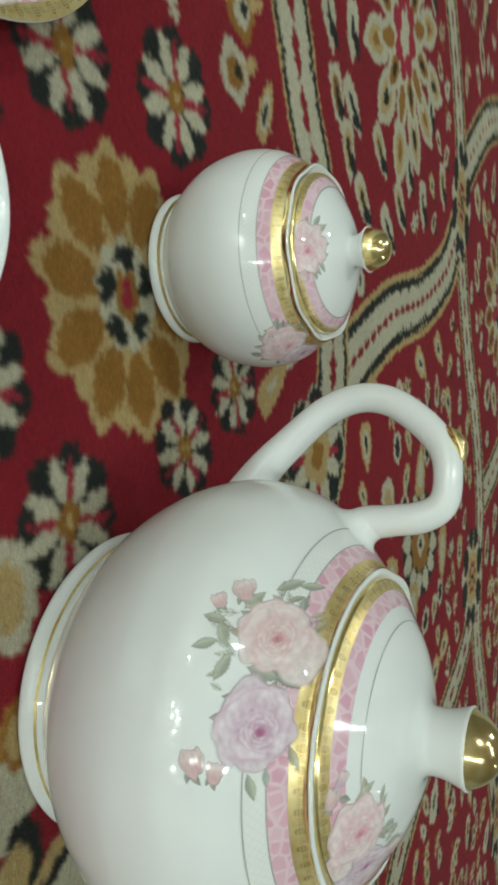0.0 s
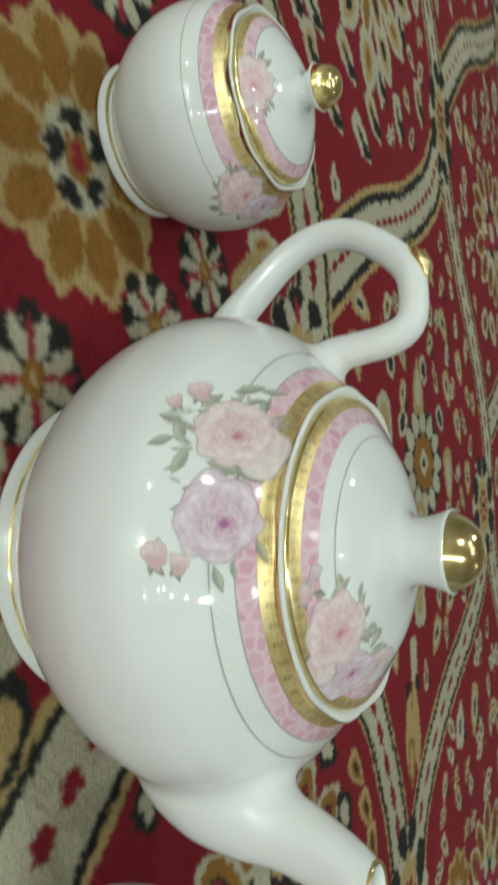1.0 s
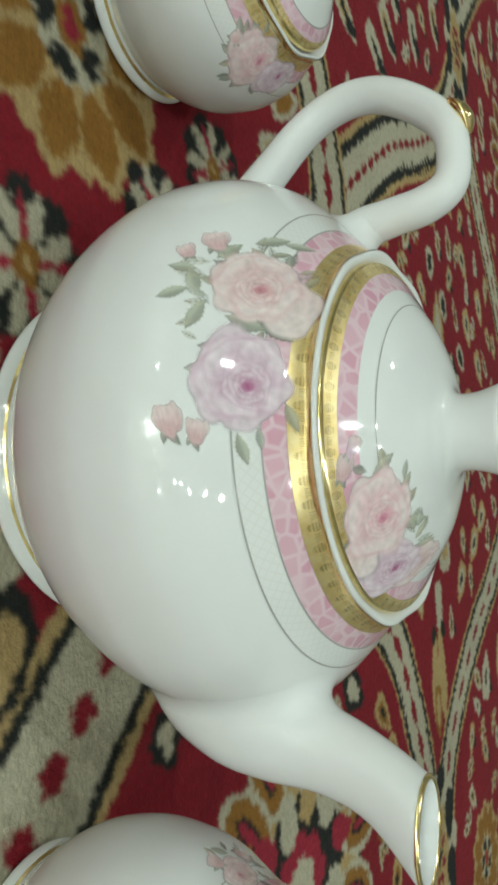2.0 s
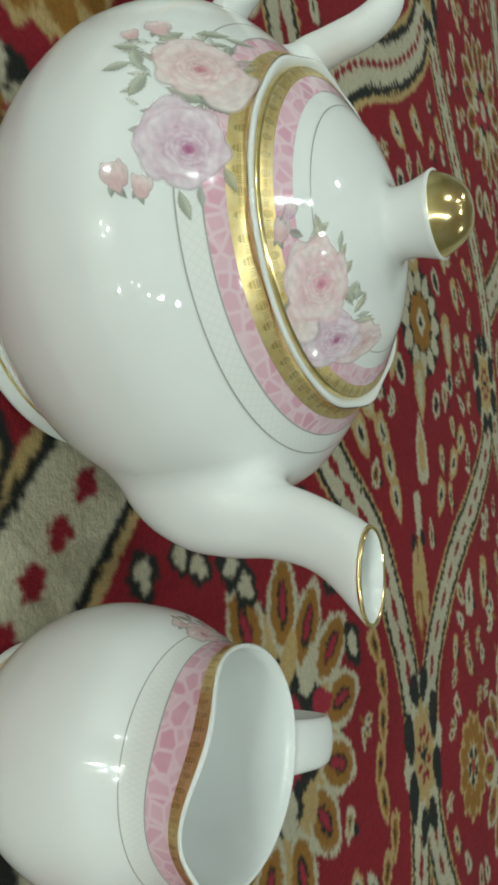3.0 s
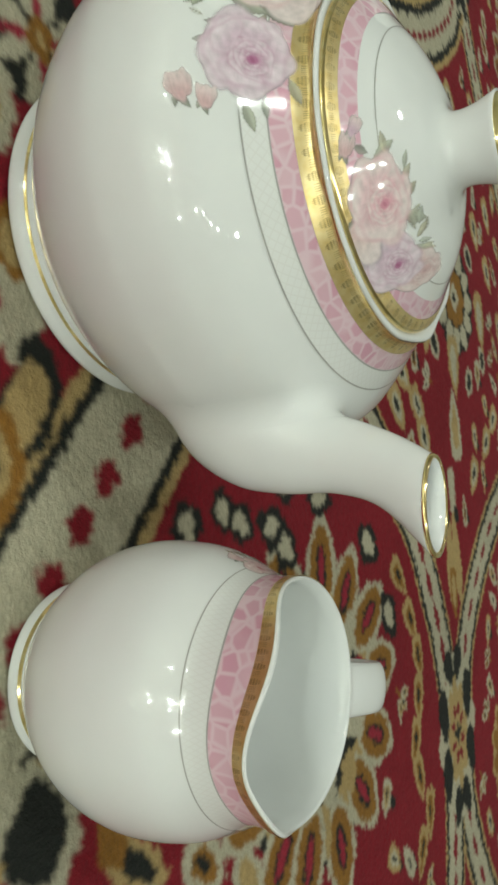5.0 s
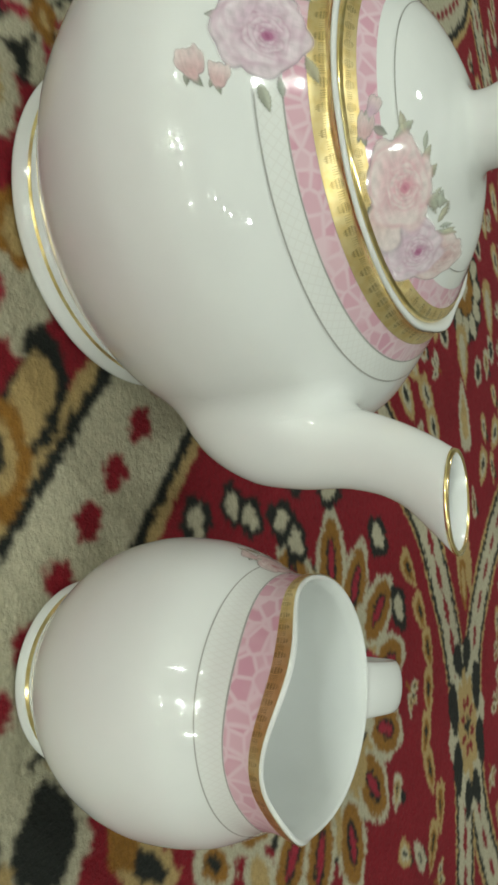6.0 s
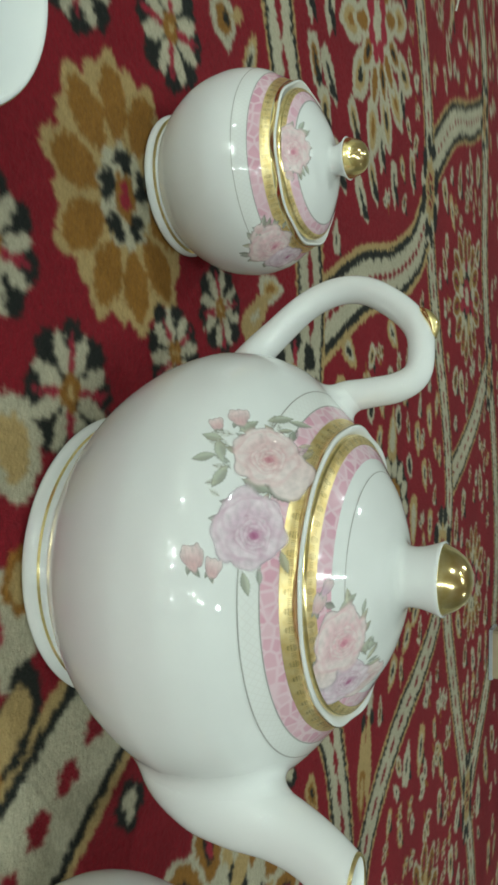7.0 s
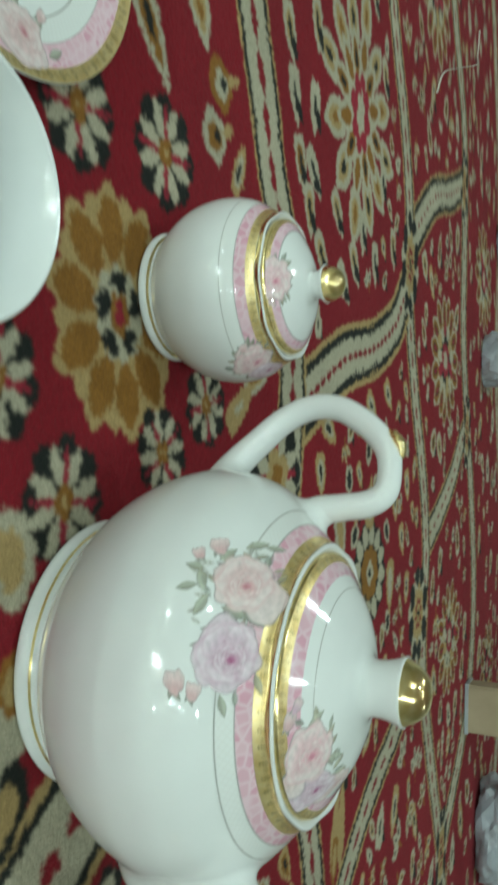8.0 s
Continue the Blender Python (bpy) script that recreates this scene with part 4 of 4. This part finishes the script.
        self.blob(x, y, r * 0.15, r * 0.15 * squash, 0, CREAM, 6, 0.2)


rug = Rug()
# ribbons of the lattice
RIBBON_NEAR = [(-1.0, -0.22), (-0.70, -0.03), (-0.435, 0.118), (-0.385, 0.147), (-0.335, 0.172), (-0.30, 0.197), (-0.25, 0.222), (-0.18, 0.242), (-0.10, 0.245), (-0.02, 0.225),
               (0.035, 0.225), (0.075, 0.245), (0.115, 0.285), (0.16, 0.330), (0.215, 0.358), (0.27, 0.378), (0.33, 0.385), (0.42, 0.378), (0.52, 0.345), (0.66, 0.27), (0.90, 0.16)]
RIBBON_FAR = [(-1.30, 0.10), (-1.0, 0.29), (-0.707, 0.47), (-0.606, 0.540), (-0.516, 0.585), (-0.43, 0.60), (-0.373, 0.612), (-0.273, 0.662), (-0.20, 0.712), (-0.13, 0.75), (-0.052, 0.772),
              (0.015, 0.755), (0.09, 0.72), (0.145, 0.65), (0.20, 0.545), (0.245, 0.482), (0.285, 0.443), (0.33, 0.425), (0.42, 0.415), (0.52, 0.455), (0.62, 0.53), (0.80, 0.66)]
RIBBON_RIGHT = [(-0.02, 0.765), (0.09, 0.775), (0.20, 0.835), (0.38, 0.952), (0.60, 1.05), (0.9, 1.1)]
RIBBON_THIRD = [(-1.6, 0.45), (-1.2, 0.68), (-0.98, 0.82), (-0.852, 0.933), (-0.733, 0.975), (-0.58, 0.99), (-0.458, 1.008), (-0.316, 1.072), (-0.20, 1.14), (0.0, 1.21), (0.2, 1.17), (0.38, 0.98)]
RIBBON_FOURTH = [(-1.8, 0.95), (-1.2, 1.30), (-0.9, 1.42), (-0.5, 1.45), (-0.2, 1.58), (0.2, 1.66), (0.6, 1.5), (1.0, 1.3)]
SWOOSH = [(-0.17, 0.262), (-0.195, 0.298), (-0.220, 0.335), (-0.245, 0.378), (-0.283, 0.470), (-0.335, 0.548), (-0.385, 0.585)]
SWOOSH_FAR = [(-0.48, 0.62), (-0.519, 0.655), (-0.593, 0.735), (-0.655, 0.850), (-0.725, 0.955)]
SWOOSH_THIRD = [(-0.09, 0.78), (-0.13, 0.85), (-0.20, 0.95), (-0.27, 1.02), (-0.31, 1.07)]
RIBBON_FRONT = [(-0.0919, 0.2225), (0.0, 0.10), (0.060, 0.036), (0.083, 0.015), (0.105, -0.005), (0.125, -0.023), (0.147, -0.043), (0.19, -0.08), (0.27, -0.16), (0.45, -0.36)]
rug.band(RIBBON_FOURTH, 0.040, 0.05, 0.006, 0.008, (0.016, 0.005))
rug.band(RIBBON_THIRD, 0.036, 0.045, 0.008, 0.006, (0.014, 0.004))
rug.band(RIBBON_RIGHT, 0.034, 0.036, 0.005, 0.006, (0.012, 0.005))
rug.band(SWOOSH_THIRD, 0.036, 0.030, 0.006, 0.005, (0.008, 0.004))
rug.band(SWOOSH_FAR, 0.034, 0.022, 0.009, 0.006, (0.006, 0.004))
rug.band(RIBBON_FAR, 0.030, 0.036, 0.0060, 0.005, (0.012, 0.005))
rug.band(SWOOSH, 0.034, 0.017, 0.0085, 0.008, (0.0068, 0.0050))
rug.band(RIBBON_NEAR, 0.032, 0.032, 0.0056, 0.0035, (0.0135, 0.0062))
rug.band(RIBBON_NEAR[:9], 0.040, 0.036, 0.0055, 0.004, (0.0155, 0.0070))
rug.band(RIBBON_FRONT, 0.046, 0.0243, 0.0062, 0.0075, (0.0076, 0.0090))
for spot in ((-0.435, 0.605, 0.060, 0.040), (0.352, 0.403, 0.064, 0.044), (0.015, 0.735, 0.055, 0.050), (-0.725, 0.965, 0.06, 0.03), (-0.30, 1.075, 0.06, 0.035), (0.39, 0.965, 0.06, 0.04)):
    rug.knot(*spot)
# the near field
rug.blob(-0.106, 0.222, 0.046, 0.046, 0.2, CREAM, 8, 0.2)
rug.posy(-0.106, 0.222, 0.043, 0.043, 0.2)
rug.blob(-0.106, 0.222, 0.020, 0.020, 0.6, TAN, 4, 0.35)
rug.blob(-0.106, 0.222, 0.010, 0.010, 0.6, BROWN, 4, 0.3)
rug.great_flower(-0.163, 0.001, 0.060, 0.050, 0.35, 10)
for x, y, a, b, t in ((-0.270, 0.028, 0.030, 0.029, 0.2), (-0.061, -0.026, 0.029, 0.026, 0.1), (-0.252, -0.050, 0.029, 0.026, 0.3), (-0.098, 0.055, 0.025, 0.022, 0.8), (-0.136, 0.101, 0.025, 0.023, 0.4),
                      (-0.108, -0.080, 0.027, 0.024, 0.0), (-0.205, -0.105, 0.027, 0.024, 0.2)):
    rug.posy(x, y, a, b, t)
rug.leaf(-0.334, 0.000, 0.036, 0.012, 0.75, CREAM, BROWN, BLACK)
rug.leaf(-0.38, 0.050, 0.022, 0.013, 0.6, CREAM, TAN, BROWN)
rug.leaf(-0.41, 0.030, 0.026, 0.012, 2.2, TAN, CREAM, BLACK)
for x, y, o, i in ((-0.350, 0.083, BROWN, CREAM), (-0.312, 0.081, CREAM, BROWN)):
    rug.blob(x, y, 0.017, 0.015, 0.6, o, 4, 0.15)
    rug.blob(x, y + 0.001, 0.010, 0.009, 0.6, i, 4, 0.1)
    rug.blob(x - 0.002, y + 0.004, 0.005, 0.004, 0.6, BLACK, 3, 0.3)
    rug.blob(x - 0.012, y + 0.017, 0.009, 0.004, 2.2, TAN)
rug.leaf(-0.307, 0.119, 0.021, 0.008, 2.9, TAN, CREAM, BLACK, 0.2)
rug.leaf(-0.170, 0.170, 0.020, 0.010, 1.9, CREAM, TAN, BROWN)
rug.leaf(-0.147, 0.150, 0.026, 0.010, 2.4, TAN, TAN, CREAM)
rug.leaf(-0.205, 0.185, 0.020, 0.010, 2.0, CREAM, BROWN, None)
rug.leaf(-0.033, -0.058, 0.022, 0.016, 0.4, CREAM, TAN, None, 0.1)
# in front of the ribbon, beside the teapot's foot
for args in ((0.038, -0.050, 0.026, 0.017, 0.2, CREAM, None, None, 0.2), (0.040, -0.062, 0.012, 0.008, 0.1, MAGENTA, None, None, 0.0), (0.064, -0.038, 0.012, 0.009, 0.5, BLACK, None, None, 0.0),
             (0.080, -0.044, 0.021, 0.013, -0.5, BLACK, TAN, None, 0.1), (0.080, -0.046, 0.018, 0.009, -0.5, TAN, None, None, 0.2), (0.098, -0.062, 0.02, 0.014, 0.1, BROWN, TAN, BLACK, 0.1),
             (0.020, -0.045, 0.014, 0.012, 0.0, BROWN, TAN, None, 0.0)):
    rug.leaf(*args)
# round the creamer
rug.palmette(0.255, 0.160, 0.100)
for x, y, a, b, t in ((0.133, 0.043, 0.009, 0.008, 0.3), (0.128, 0.072, 0.008, 0.006, 0.2), (0.136, 0.088, 0.009, 0.007, 0.9), (0.143, 0.120, 0.013, 0.008, 1.1), (0.155, 0.131, 0.010, 0.008, 0.8), (0.120, 0.135, 0.009, 0.007, 1.4),
                      (0.168, 0.243, 0.013, 0.009, 0.9), (0.222, 0.270, 0.013, 0.009, 0.5), (0.130, 0.175, 0.011, 0.008, 1.3), (0.105, 0.150, 0.010, 0.008, 1.0), (0.115, 0.205, 0.010, 0.008, 1.0)):
    rug.blob(x, y, a * 1.35, b * 1.4, t, BLACK, 4, 0.25)
    rug.blob(x, y, a * 0.8, b * 0.75, t, CREAM, 3, 0.25)
for x, y, t in ((0.236, 0.312, 0.5), (0.266, 0.322, 0.2), (0.296, 0.316, -0.2), (0.325, 0.303, -0.4), (0.352, 0.307, 0.2), (0.385, 0.322, -0.2), (0.405, 0.300, -0.5), (0.20, 0.295, 0.7)):
    rug.leaf(x, y, 0.019, 0.009, t, TAN, BROWN, BLACK)
rug.blob(0.226, -0.052, 0.024, 0.018, 0.2, CREAM, 6, 0.2)
rug.blob(0.226, -0.054, 0.018, 0.014, 0.2, BLACK, 5, 0.15)
for args in ((0.262, -0.004, 0.021, 0.009, 0.9, TAN, BLACK, None, 0.2), (0.283, 0.038, 0.018, 0.012, 0.8, CREAM, BROWN, BLACK, 0.1), (0.306, 0.072, 0.017, 0.011, 0.5, CREAM, TAN, None, 0.1), (0.245, -0.018, 0.012, 0.008, 0.3, BROWN, None, None, 0.1),
             (0.205, -0.068, 0.014, 0.009, 0.2, CREAM, None, None, 0.0), (0.285, 0.000, 0.014, 0.009, 0.4, CREAM, BLACK, None, 0.1), (0.31, 0.03, 0.016, 0.01, 0.2, TAN, CREAM, None, 0.2)):
    rug.leaf(*args)
# the cell behind the teapot
rug.blob(-0.036, 0.491, 0.054, 0.060, 0, BLACK, 12, 0.1)
for i in range(12):
    t = 2 * PI * i / 12
    rug.blob(-0.036 + math.cos(t) * 0.042, 0.491 + math.sin(t) * 0.046, 0.0125, 0.0095, t, CREAM, 3, 0.2)
rug.blob(-0.036, 0.491, 0.028, 0.030, 0, BROWN, 8, 0.15)
rug.blob(-0.036, 0.491, 0.012, 0.012, 0, CREAM, 4, 0.3)
rug.blob(-0.036, 0.491, 0.005, 0.005, 0, BLACK)
for x, y, t in ((-0.085, 0.552, 0.6), (-0.072, 0.430, -0.6), (0.015, 0.420, 0.5), (0.045, 0.520, -0.5), (-0.13, 0.50, 0.2), (-0.126, 0.402, 0.2), (0.020, 0.575, 0.0), (-0.165, 0.464, 0.1)):
    rug.leaf(x, y, 0.015, 0.011, t, CREAM, BLACK, None, 0.1)
for x, y, a, t, o in ((0.032, 0.473, 0.030, 0.0, TAN), (-0.110, 0.480, 0.028, PI, TAN), (0.088, 0.462, 0.034, PI, CREAM), (-0.07, 0.385, 0.028, 0.4, CREAM), (-0.022, 0.578, 0.032, 0.1, TAN), (0.0, 0.400, 0.026, -0.2, TAN)):
    rug.leaf(x, y, a, 0.015, t, o, TAN if o == CREAM else CREAM, None, 0.5)
for x, y, t in ((0.046, 0.334, 0.9), (0.073, 0.365, 0.7), (0.100, 0.375, 0.4), (0.130, 0.385, 0.3), (0.084, 0.600, -0.9), (0.108, 0.565, -0.8), (0.138, 0.512, -0.6), (0.073, 0.318, 0.6), (-0.121, 0.320, 0.3), (-0.165, 0.335, 1.2),
                (-0.215, 0.466, 1.1), (-0.243, 0.530, 0.9), (-0.08, 0.625, 0.5), (-0.15, 0.640, 0.4), (-0.02, 0.66, 0.0), (-0.12, 0.585, 0.3), (-0.19, 0.58, 0.6), (-0.02, 0.33, 0.1), (0.02, 0.30, 0.3)):
    rug.leaf(x, y, 0.021, 0.012, t, TAN, CREAM, BLACK, 0.4)
rug.leaf(0.155, 0.437, 0.030, 0.008, 0.0, CREAM, None, None, 0.6)
for k in (-1, 1):
    rug.leaf(0.205, 0.428 + k * 0.009, 0.040, 0.010, 0.05 * k, TAN, None, None, -0.3)
    rug.blob(0.170, 0.432 + k * 0.013, 0.009, 0.006, 0.5 * k, BLACK)
rug.leaf(0.235, 0.422, 0.022, 0.009, 0.0, BROWN, TAN, None, 0.2)
# the cell with the star
STAR = (-0.506, 0.372)
for i in range(12):
    t = 2 * PI * i / 12
    for r, a, b, o, inner in ((0.095, 0.030, 0.019, CREAM, TAN), (0.056, 0.027, 0.015, CREAM, BROWN)):
        k = 1.0 if i % 3 else 1.18
        rug.leaf(STAR[0] + math.cos(t) * r * k * 1.02, STAR[1] + math.sin(t) * r * k * 0.9, a, b, t, o, inner, BLACK if i % 2 else BROWN, 0.3)
rug.blob(*STAR, 0.040, 0.028, 0, MAGENTA, 8, 0.3)
rug.blob(*STAR, 0.022, 0.012, 0, CREAM, 6, 0.3)
for x, y, t in ((-0.465, 0.185, 0.5), (-0.421, 0.204, 0.4), (-0.436, 0.248, 0.1), (-0.513, 0.241, 0.3), (-0.371, 0.226, 0.5), (-0.379, 0.256, 0.9), (-0.342, 0.252, 0.3), (-0.372, 0.322, 0.8), (-0.388, 0.402, 0.1), (-0.475, 0.465, 0.1),
                (-0.666, 0.40, 0.6), (-0.600, 0.454, 0.5), (-0.373, 0.450, 0.2), (-0.345, 0.380, 0.7), (-0.313, 0.350, 0.9), (-0.315, 0.288, 0.9), (-0.61, 0.25, 0.5), (-0.57, 0.19, 0.6), (-0.42, 0.52, 0.3)):
    rug.leaf(x, y, 0.024, 0.012, t, *((CREAM, TAN, BLACK), (CREAM, None, BLACK), (CREAM, BROWN, BLACK))[int(abs(x) * 1000) % 3], 0.35)
    rug.blob(x + 0.008, y + 0.010, 0.010, 0.006, t + 0.5, BLACK, 3, 0.3)
# farther cells: palmettes and spindles
rug.palmette(-0.375, 0.855, 0.095, 15)
rug.palmette(0.47, 0.68, 0.095, 13, 0.9)
rug.palmette(-0.90, 0.68, 0.10, 13)
rug.palmette(0.06, 0.97, 0.085, 13)
rug.palmette(-0.65, 1.22, 0.10, 13)
rug.palmette(0.15, 1.42, 0.09, 13)
rug.palmette(0.75, 0.95, 0.10, 13)
rug.great_flower(0.42, 0.55, 0.05, 0.045, 0.2)


def fillers(count, x0, x1, y0, y1, size):
    """Small leaves in what is left of the red ground."""
    made = 0
    for _ in range(count * 6):
        x, y = rug.rng.uniform(x0, x1), rug.rng.uniform(y0, y1)
        s, X, Y = rug.window(x - size, x + size, y - size, y + size, 0.0)
        if X.size == 0 or np.count_nonzero(rug.idx[s]) > 0.06 * X.size:
            continue
        kind = ((CREAM, TAN, BLACK), (CREAM, None, BLACK), (TAN, CREAM, BLACK), (CREAM, BROWN, BLACK))[made % 4]
        if made % 3 == 0:
            # a sprig: three leaves on a short stem
            lean = rug.rng.uniform(0.2, 1.4) + PI * (made % 2)
            rug.blob(x, y, size * 0.55, size * 0.10, lean, BROWN)
            for k in (-0.8, 0.0, 0.8):
                rug.leaf(x + math.cos(lean + k) * size * 0.62, y + math.sin(lean + k) * size * 0.62, size * 0.48, size * 0.26, lean + k, *kind, 0.4)
            made += 1
            continue
        rug.blob(x + 0.3 * size, y + 0.35 * size, size * 0.5, size * 0.28, 0.8, BLACK, 3, 0.3)
        rug.leaf(x, y, size * rug.rng.uniform(0.7, 1.0), size * rug.rng.uniform(0.34, 0.55), rug.rng.uniform(-0.6, 0.9) + PI * (made % 2), *kind, 0.35)
        made += 1
        if made >= count:
            return


fillers(34, 0.02, 0.60, 0.24, 0.62, 0.017)
fillers(40, -0.62, 0.05, 0.14, 0.66, 0.017)
fillers(120, -1.3, 1.0, 0.45, 1.05, 0.030)
fillers(260, -1.3, 1.0, 0.45, 1.05, 0.018)
fillers(120, -1.5, 1.2, 0.95, 1.9, 0.036)
fillers(260, -1.5, 1.2, 0.95, 1.9, 0.022)
fillers(60, 0.36, 1.2, -0.3, 0.5, 0.026)
fillers(40, -1.2, -0.40, -0.5, 0.3, 0.030)
# the pattern runs on to the carpet's edges
for count, *span in ((60, -2.3, 2.3, -1.1, -0.5), (60, -2.3, -1.5, -0.4, 2.5), (60, 1.25, 2.3, -0.4, 2.5), (40, -1.5, 1.2, 1.95, 2.5)):
    fillers(count, *span, 0.05)

wool = DYES[rug.idx]
# dyes bleed a little between neighbouring tufts
soft = wool.copy()
soft[1:-1, 1:-1] = 0.40 * wool[1:-1, 1:-1] + 0.150 * (wool[:-2, 1:-1] + wool[2:, 1:-1] + wool[1:-1, :-2] + wool[1:-1, 2:])
tuft = rug.rng.normal(1.0, 0.05, rug.idx.shape)
soft = np.clip(soft * tuft[..., None], 0.003, 1)
rows, cols = rug.idx.shape
GX, GY = np.meshgrid(rug.xs, rug.ys)
GZ = -0.0006 + rug.rng.normal(0, 0.00022, rug.idx.shape)
verts = np.stack([GX, GY, GZ], -1).reshape(-1, 3)
n = np.arange(rows * cols).reshape(rows, cols)
quads = np.stack([n[:-1, :-1], n[:-1, 1:], n[1:, 1:], n[1:, :-1]], -1).reshape(-1, 4)
sheet = bpy.data.meshes.new("carpet_pile")
sheet.vertices.add(len(verts))
sheet.vertices.foreach_set("co", verts.astype(np.float32).ravel())
sheet.loops.add(quads.size)
sheet.loops.foreach_set("vertex_index", quads.astype(np.int32).ravel())
sheet.polygons.add(len(quads))
sheet.polygons.foreach_set("loop_start", np.arange(0, quads.size, 4, dtype=np.int32))
sheet.update(calc_edges=True)
dye = sheet.color_attributes.new("dye", "FLOAT_COLOR", "POINT")
rgba = np.ones((len(verts), 4), np.float32)
rgba[:, :3] = soft.reshape(-1, 3)
dye.data.foreach_set("color", rgba.ravel())
sheet.materials.append(WOOL)
sheet.shade_smooth()
carpet = thing("carpet", (0, 0, 0), "red patterned wool carpet with cream ribbons and flowers", "carpet")
pile = new("wool_face", sheet)
pile.parent = carpet
bm = bmesh.new()
bmesh.ops.create_cube(bm, size=1)
for v in bm.verts:
    v.co = (v.co.x * 2 * 2.4, v.co.y * 3.8 + 0.7, v.co.z * 0.008 - 0.007)
part("backing", bm, BEIGE_BOARD, carpet, "woven carpet backing", False)
